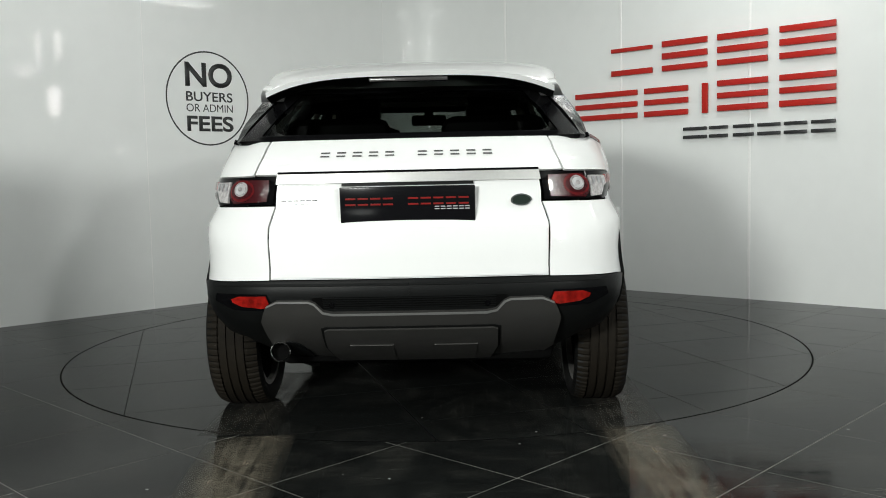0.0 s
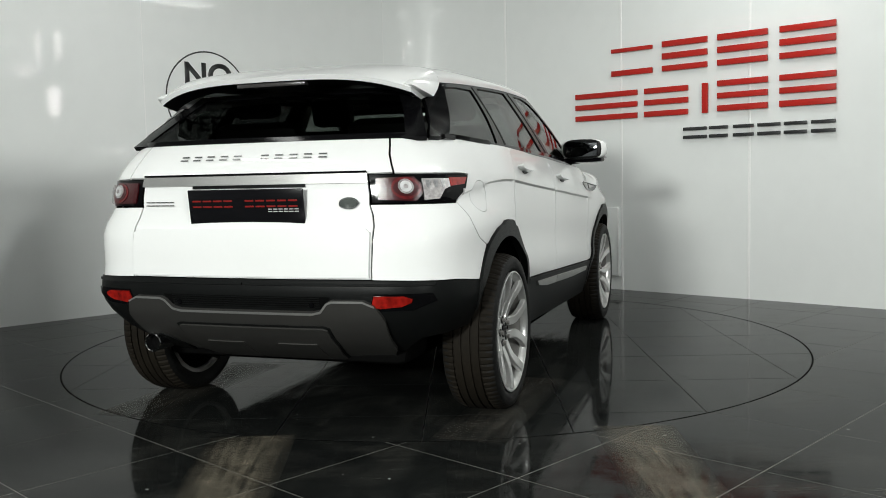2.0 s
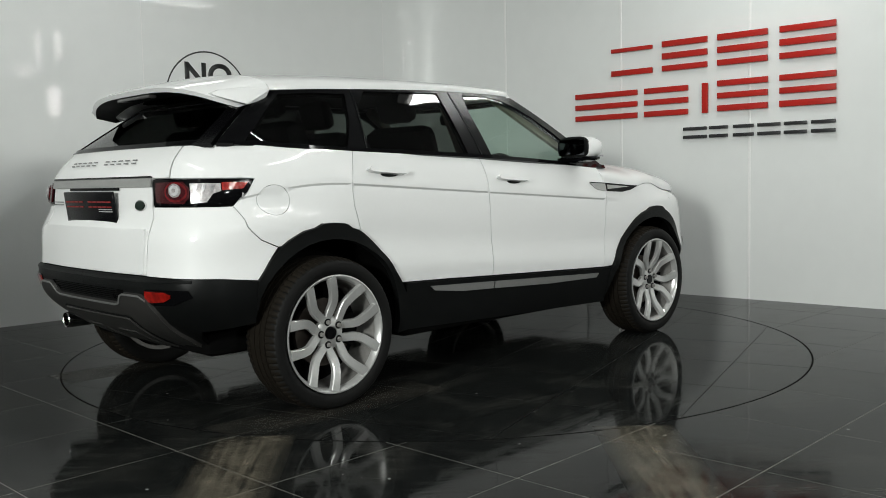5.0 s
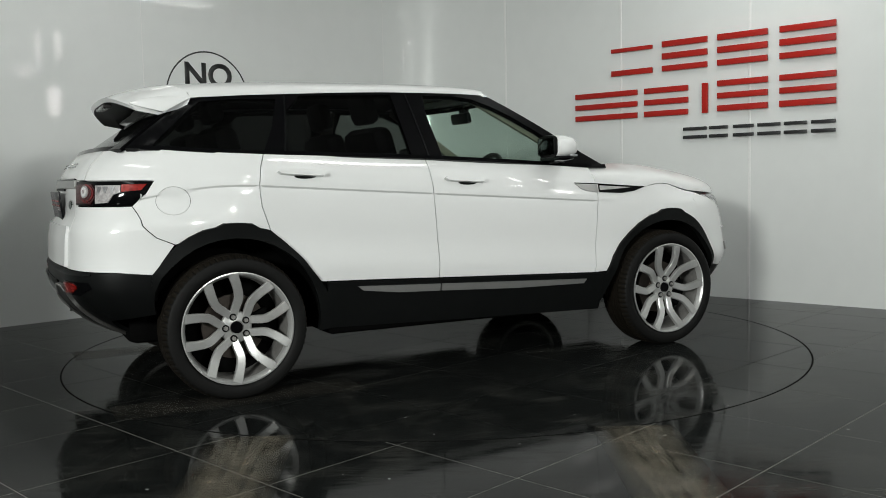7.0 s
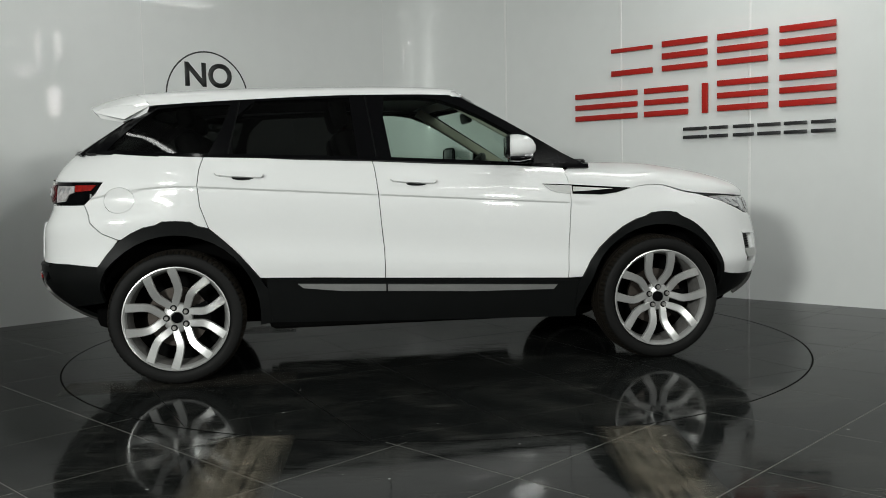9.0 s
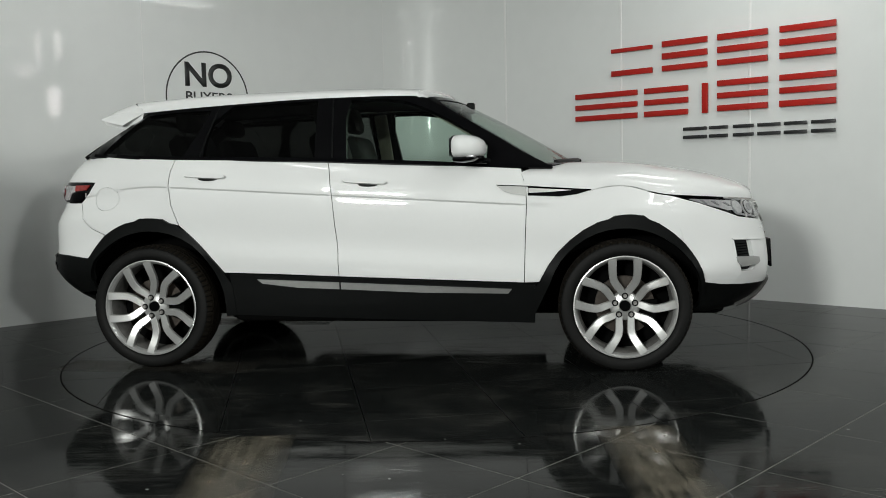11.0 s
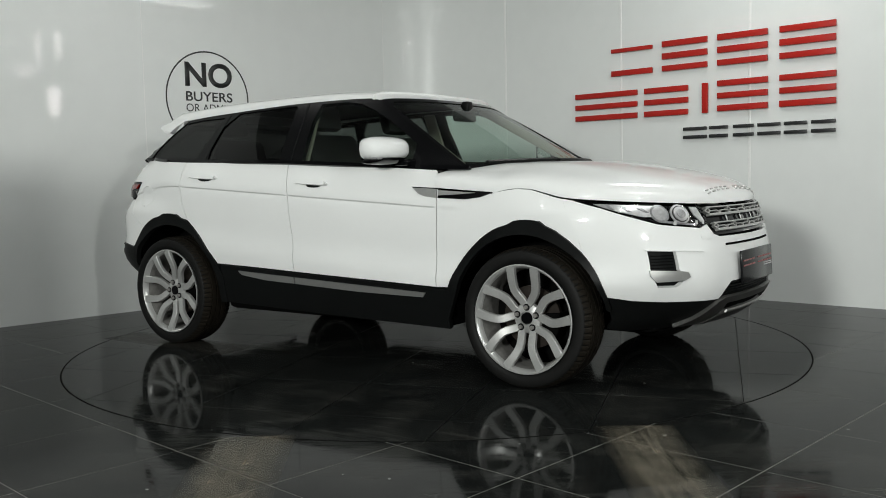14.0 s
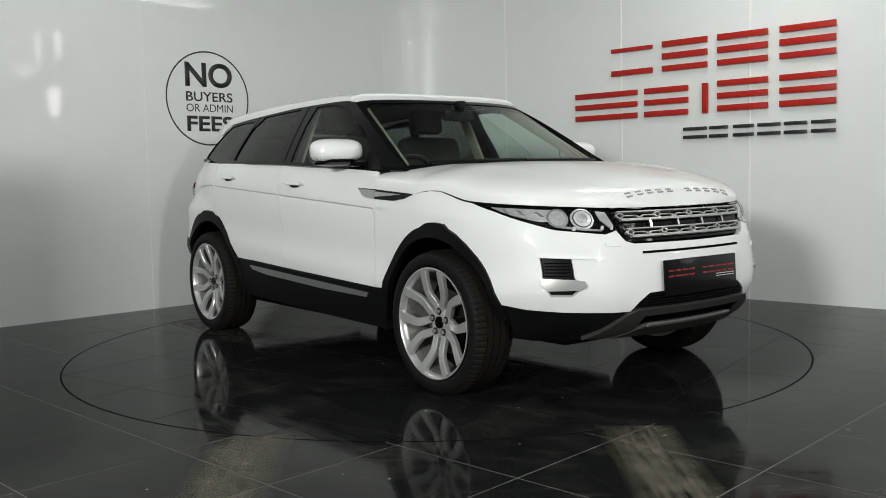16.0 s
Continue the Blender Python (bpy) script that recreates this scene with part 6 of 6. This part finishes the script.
# ---- wheels ----
def wheel_meshes():
    n = 288
    R, W = 0.354, 0.118
    tyre = bmesh.new()
    prof = [(-0.10, 0.268), (-W, 0.30), (-W, 0.322), (-0.108, 0.340), (-0.085, 0.3495)]
    tread = []
    for g in (-0.058, -0.020, 0.020, 0.058):
        tread += [(g - 0.0045, R), (g - 0.004, R - 0.008), (g + 0.004, R - 0.008), (g + 0.0045, R)]
    prof = prof + tread + [(0.085, 0.3495), (0.108, 0.340), (0.113, 0.335), (0.1145, 0.332), (W, 0.322), (W + 0.001, 0.30), (0.114, 0.283), (0.105, 0.274), (0.090, 0.268)]
    # cross cuts in the two shoulder ribs
    def sipe(y, r, i):
        return r - (0.005 if abs(y) > 0.055 and r > 0.338 and i % 4 == 0 else 0.0)

    rings = [[tyre.verts.new((sipe(y, r, i) * math.cos(2 * math.pi * i / n), -y, sipe(y, r, i) * math.sin(2 * math.pi * i / n))) for i in range(n)] for y, r in prof]
    for a, b in zip(rings, rings[1:]):
        for i in range(n):
            f = tyre.faces.new((a[i], a[(i + 1) % n], b[(i + 1) % n], b[i]))
            rr = (a[i].co.xz.length + b[i].co.xz.length) / 2
            f.material_index = 1 if rr > 0.342 else 0
    bmesh.ops.recalc_face_normals(tyre, faces=tyre.faces)
    rim = bmesh.new()
    n = 72
    prof = [(0.105, 0.270), (0.1155, 0.2735), (0.1165, 0.2675), (0.108, 0.2590), (0.085, 0.2500), (0.02, 0.2400), (-0.10, 0.2450), (-0.10, 0.266)]
    rings = [[rim.verts.new((r * math.cos(2 * math.pi * i / n), -y, r * math.sin(2 * math.pi * i / n))) for i in range(n)] for y, r in prof]
    for a, b in zip(rings, rings[1:]):
        for i in range(n):
            f = rim.faces.new((a[i], a[(i + 1) % n], b[(i + 1) % n], b[i]))
            f.material_index = 1 if -(a[i].co.y + b[i].co.y) / 2 < 0.09 else 0
    bmesh.ops.recalc_face_normals(rim, faces=rim.faces)
    # one pair of spokes: a round-bottomed loop about a wheel nut
    spoke = bmesh.new()

    def limb(path):
        rows = []
        for (r, deg, w, y) in path:
            a = radians(deg)
            c = Vector((r * math.cos(a), 0, r * math.sin(a)))
            rows.append((c, w, y))
        prev = None
        for k, (c, w, y) in enumerate(rows):
            d = (rows[min(k + 1, len(rows) - 1)][0] - rows[max(k - 1, 0)][0]).normalized()
            s = Vector((-d.z, 0, d.x))
            sec = [c + s * w + Vector((0, -y + 0.022, 0)), c + s * w * 0.96 + Vector((0, -y + 0.004, 0)), c + s * w * 0.82 + Vector((0, -y, 0)), c - s * w * 0.80 + Vector((0, -y, 0)), c - s * w * 0.96 + Vector((0, -y + 0.004, 0)), c - s * w + Vector((0, -y + 0.022, 0))]
            cur = [spoke.verts.new(p) for p in sec]
            if prev:
                for j in range(6):
                    spoke.faces.new((prev[j], prev[(j + 1) % 6], cur[(j + 1) % 6], cur[j]))
            else:
                spoke.faces.new(cur)
            prev = cur
        spoke.faces.new(prev[::-1])

    for sg in (-1, 1):
        limb([(0.040, sg * 5, 0.017, 0.064), (0.062, sg * 9, 0.018, 0.067), (0.082, sg * 13.5, 0.0195, 0.071), (0.104, sg * 18.5, 0.0205, 0.077), (0.128, sg * 22.0, 0.0210, 0.084), (0.150, sg * 22.8, 0.0215, 0.091), (0.175, sg * 21.2, 0.0215, 0.098), (0.205, sg * 18.6, 0.0220, 0.106), (0.235, sg * 16.2, 0.0230, 0.112), (0.262, sg * 14.6, 0.0250, 0.115)])
    bmesh.ops.recalc_face_normals(spoke, faces=spoke.faces)
    hub = bmesh.new()
    prof = [(0.046, 0.080), (0.058, 0.074), (0.066, 0.058), (0.069, 0.034), (0.060, 0.032), (0.060, 0.0)]
    k = 40
    rings = [[hub.verts.new((r * math.cos(2 * math.pi * i / k), -y, r * math.sin(2 * math.pi * i / k))) for i in range(k)] for y, r in prof[:-1]]
    for a, b in zip(rings, rings[1:]):
        for i in range(k):
            hub.faces.new((a[i], a[(i + 1) % k], b[(i + 1) % k], b[i]))
    hub.faces.new(rings[-1])
    bmesh.ops.recalc_face_normals(hub, faces=hub.faces)
    cap = bmesh.new()
    bmesh.ops.create_cone(cap, cap_ends=True, segments=28, radius1=0.030, radius2=0.028, depth=0.012, matrix=pose(0, -0.067, 0, 90, 0, 0))
    nut = bmesh.new()
    bmesh.ops.create_cone(nut, cap_ends=True, segments=6, radius1=0.0125, radius2=0.010, depth=0.026, matrix=pose(0.055, -0.072, 0, 90, 0, 0))
    seat = bmesh.new()
    bmesh.ops.create_cone(seat, cap_ends=True, segments=18, radius1=0.0175, radius2=0.0175, depth=0.004, matrix=pose(0.055, -0.0685, 0, 90, 0, 0))
    brake = bmesh.new()
    bmesh.ops.create_cone(brake, cap_ends=True, segments=40, radius1=0.158, radius2=0.158, depth=0.024, matrix=pose(0, 0.0, 0, 90, 0, 0))
    bmesh.ops.create_cone(brake, cap_ends=True, segments=32, radius1=0.080, radius2=0.075, depth=0.04, matrix=pose(0, -0.012, 0, 90, 0, 0))
    cal = bmesh.new()
    prism(cal, [(0.09 * math.cos(a), 0.09 * math.sin(a)) for a in (0.6, 0.3, 0.0, -0.3, -0.6)] + [(0.172 * math.cos(a), 0.172 * math.sin(a)) for a in (-0.5, -0.25, 0.0, 0.25, 0.5)], -0.045, 0.045, pose(0, 0, 0, 90, 0, 0))
    back = bmesh.new()
    bmesh.ops.create_cone(back, cap_ends=True, segments=40, radius1=0.245, radius2=0.245, depth=0.01, matrix=pose(0, 0.07, 0, 90, 0, 0))
    return tyre, rim, spoke, hub, cap, nut, seat, brake, cal, back


def build_wheel():
    w = new("wheel")
    w.parent = car
    tagged(w, "silver ten-spoke alloy wheel with a low tyre")
    tyre, rim, spoke, hub, cap, nut, seat, brake, cal, back = wheel_meshes()
    part("tyre", tyre, [M_TYRE, M_TREAD], w, "black low-profile tyre with a dusty tread", True, 30)
    part("rim", rim, [M_ALLOY, M_BARREL], w, "", True, 35)
    first = part("spoke", spoke, M_ALLOY, w, "", True, 30)
    first.rotation_euler = (0, radians(36), 0)
    for i in range(1, 5):
        o = new("spoke", first.data)
        o.parent, o.rotation_euler = w, (0, radians(72 * i + 36), 0)
    part("hub", hub, M_ALLOY, w, "", True, 30)
    part("centre_cap", cap, M_GLOSS, w, "black centre cap", True, 30)
    first = part("nut_seat", seat, M_CLAD, w, "", True, 30)
    first.rotation_euler = (0, radians(36), 0)
    for i in range(1, 5):
        o = new("nut_seat", first.data)
        o.parent, o.rotation_euler = w, (0, radians(72 * i + 36), 0)
    first = part("wheel_nut", nut, M_BARREL, w, "", True, 30)
    first.rotation_euler = (0, radians(36), 0)
    for i in range(1, 5):
        o = new("wheel_nut", first.data)
        o.parent, o.rotation_euler = w, (0, radians(72 * i + 36), 0)
    part("brake_disc", brake, M_DISCM, w, "worn steel brake disc", True, 30)
    part("brake_caliper", cal, M_DARK, w, "", True, 30)
    part("backing_plate", back, M_DARK, w, "", True, 30)
    return w


TRACK = 0.820
wheel = build_wheel()
WHEELS = [(-1.33, -1, 0), (1.33, -1, 18), (-1.33, 1, 31), (1.33, 1, 5)]
for k, (wx, sd, turn) in enumerate(WHEELS):
    m = pose(wx, sd * TRACK, AXLE_Z - 0.004) @ (pose(0, 0, 0) if sd < 0 else pose(0, 0, 0, 0, 0, 180)) @ pose(0, 0, 0, 0, turn, 0)
    if k == 0:
        wheel.matrix_local = m
    else:
        copy_thing(wheel, m)

# ---- cabin ----
cabin = new("cabin")
cabin.parent = car
tagged(cabin, "dark cabin with pale leather seats")
bm = bmesh.new()
box(bm, -0.84, 0.85, -0.74, 0.74, 0.50, 0.60, 0.02)
for sg in (-1, 1):
    box(bm, -0.86, 0.80, sg * 0.80 - 0.03, sg * 0.80 + 0.03, 0.55, 1.09, 0.02)
    box(bm, -1.65, -0.86, sg * 0.80 - 0.03, sg * 0.80 + 0.03, 0.83, 1.09, 0.02)
box(bm, -1.72, -1.10, -0.72, 0.72, 0.83, 1.02, 0.03)
box(bm, -1.72, -0.84, -0.57, 0.57, 0.53, 0.84, 0.03)
part("cabin_tub", bm, M_SEATDK, cabin, "dark cabin trim")
bm = bmesh.new()
dash = [(0.45, 0.60), (0.40, 0.92), (0.46, 1.06), (0.62, 1.10), (0.88, 1.085), (0.95, 0.98), (0.95, 0.60)]
prism(bm, dash, -0.74, 0.74, pose(0, 0, 0, 90, 0, 0))
part("dashboard", bm, M_SEATDK, cabin, "dark dashboard", True, 50)
for y in (-0.37, 0.37):
    for x, rear in ((-0.05, 0), (-0.92, 1)):
        bm = bmesh.new()
        box(bm, x - 0.25, x + 0.25, y - 0.25 + 0.05 * rear, y + 0.25 - 0.05 * rear, 0.66, 0.84, 0.06)
        part("seat_base", bm, M_SEAT, cabin, "pale leather seat cushion")
        bm = bmesh.new()
        box(bm, -0.07, 0.07, -0.25, 0.25, 0.0, 0.56, 0.06, pose(x - 0.22, y, 0.80, 0, -16, 0))
        part("seat_back", bm, M_SEATDK, cabin, "dark leather seat back")
        bm = bmesh.new()
        box(bm, -0.045, 0.045, -0.13, 0.13, 0.58, 0.76 if not rear else 0.70, 0.04, pose(x - 0.22, y, 0.80, 0, -14, 0))
        part("headrest", bm, M_SEATDK, cabin, "dark leather headrest")
bm = bmesh.new()
t = bmesh.new()
ringv = []
for i in range(28):
    a = 2 * math.pi * i / 28
    ringv.append([t.verts.new(((0.185 + 0.016 * math.cos(b)) * math.cos(a), (0.185 + 0.016 * math.cos(b)) * math.sin(a), 0.016 * math.sin(b))) for b in [k * math.pi / 4 for k in range(8)]])
for i in range(28):
    for k in range(8):
        t.faces.new((ringv[i][k], ringv[(i + 1) % 28][k], ringv[(i + 1) % 28][(k + 1) % 8], ringv[i][(k + 1) % 8]))
box(t, -0.18, 0.18, -0.02, 0.02, -0.03, -0.008, 0.005)
box(t, -0.06, 0.06, -0.12, 0.06, -0.04, -0.005, 0.01)
merge(bm, t, pose(0.34, -0.37, 1.02, 0, -62, 0) @ pose(0, 0, 0, 0, 0, 90))
part("steering_wheel", bm, M_SEATDK, cabin, "dark steering wheel")
bm = bmesh.new()
box(bm, -0.015, 0.02, -0.115, 0.115, -0.035, 0.035, 0.014, pose(0.40, 0.0, 1.430, 0, -12, 0))
box(bm, 0.0, 0.05, -0.03, 0.03, 0.02, 0.09, 0.01, pose(0.40, 0.0, 1.430))
part("rear_view_mirror", bm, M_CLAD, cabin, "dark interior mirror")
for sg in (-1, 1):
    bm = bmesh.new()
    a, b = Vector((0.86, sg * 0.735, 1.10)), Vector((0.17, sg * 0.575, 1.51))
    d = b - a
    box(bm, -d.length / 2, d.length / 2, -0.022, 0.022, -0.03, 0.03, 0.008, Matrix.Translation((a + b) / 2) @ d.to_track_quat("X", "Z").to_matrix().to_4x4())
    part("pillar_trim", bm, M_SEAT, cabin, "pale inner pillar trim")
    bm = bmesh.new()
    box(bm, -0.045, 0.045, -0.012, 0.012, 0.0, 0.42, 0.01, pose(-0.27, sg * 0.765, 1.12, sg * 24, -3, 0))
    part("post_trim", bm, M_SEAT, cabin, "pale inner post trim")


def motions():
    rows = []
    table_rows = []
    for i in range(33):
        t = i * 0.5
        a = SPIN0 + SPIN * t
        rows.append((t, pose(TC.x, TC.y, 0, 0, 0, a) @ Matrix.Translation(CAR_OFF)))
        table_rows.append((t, pose(TC.x, TC.y, 0, 0, 0, a)))
    walk(car, rows)
    walk(turntable, table_rows)


motions()
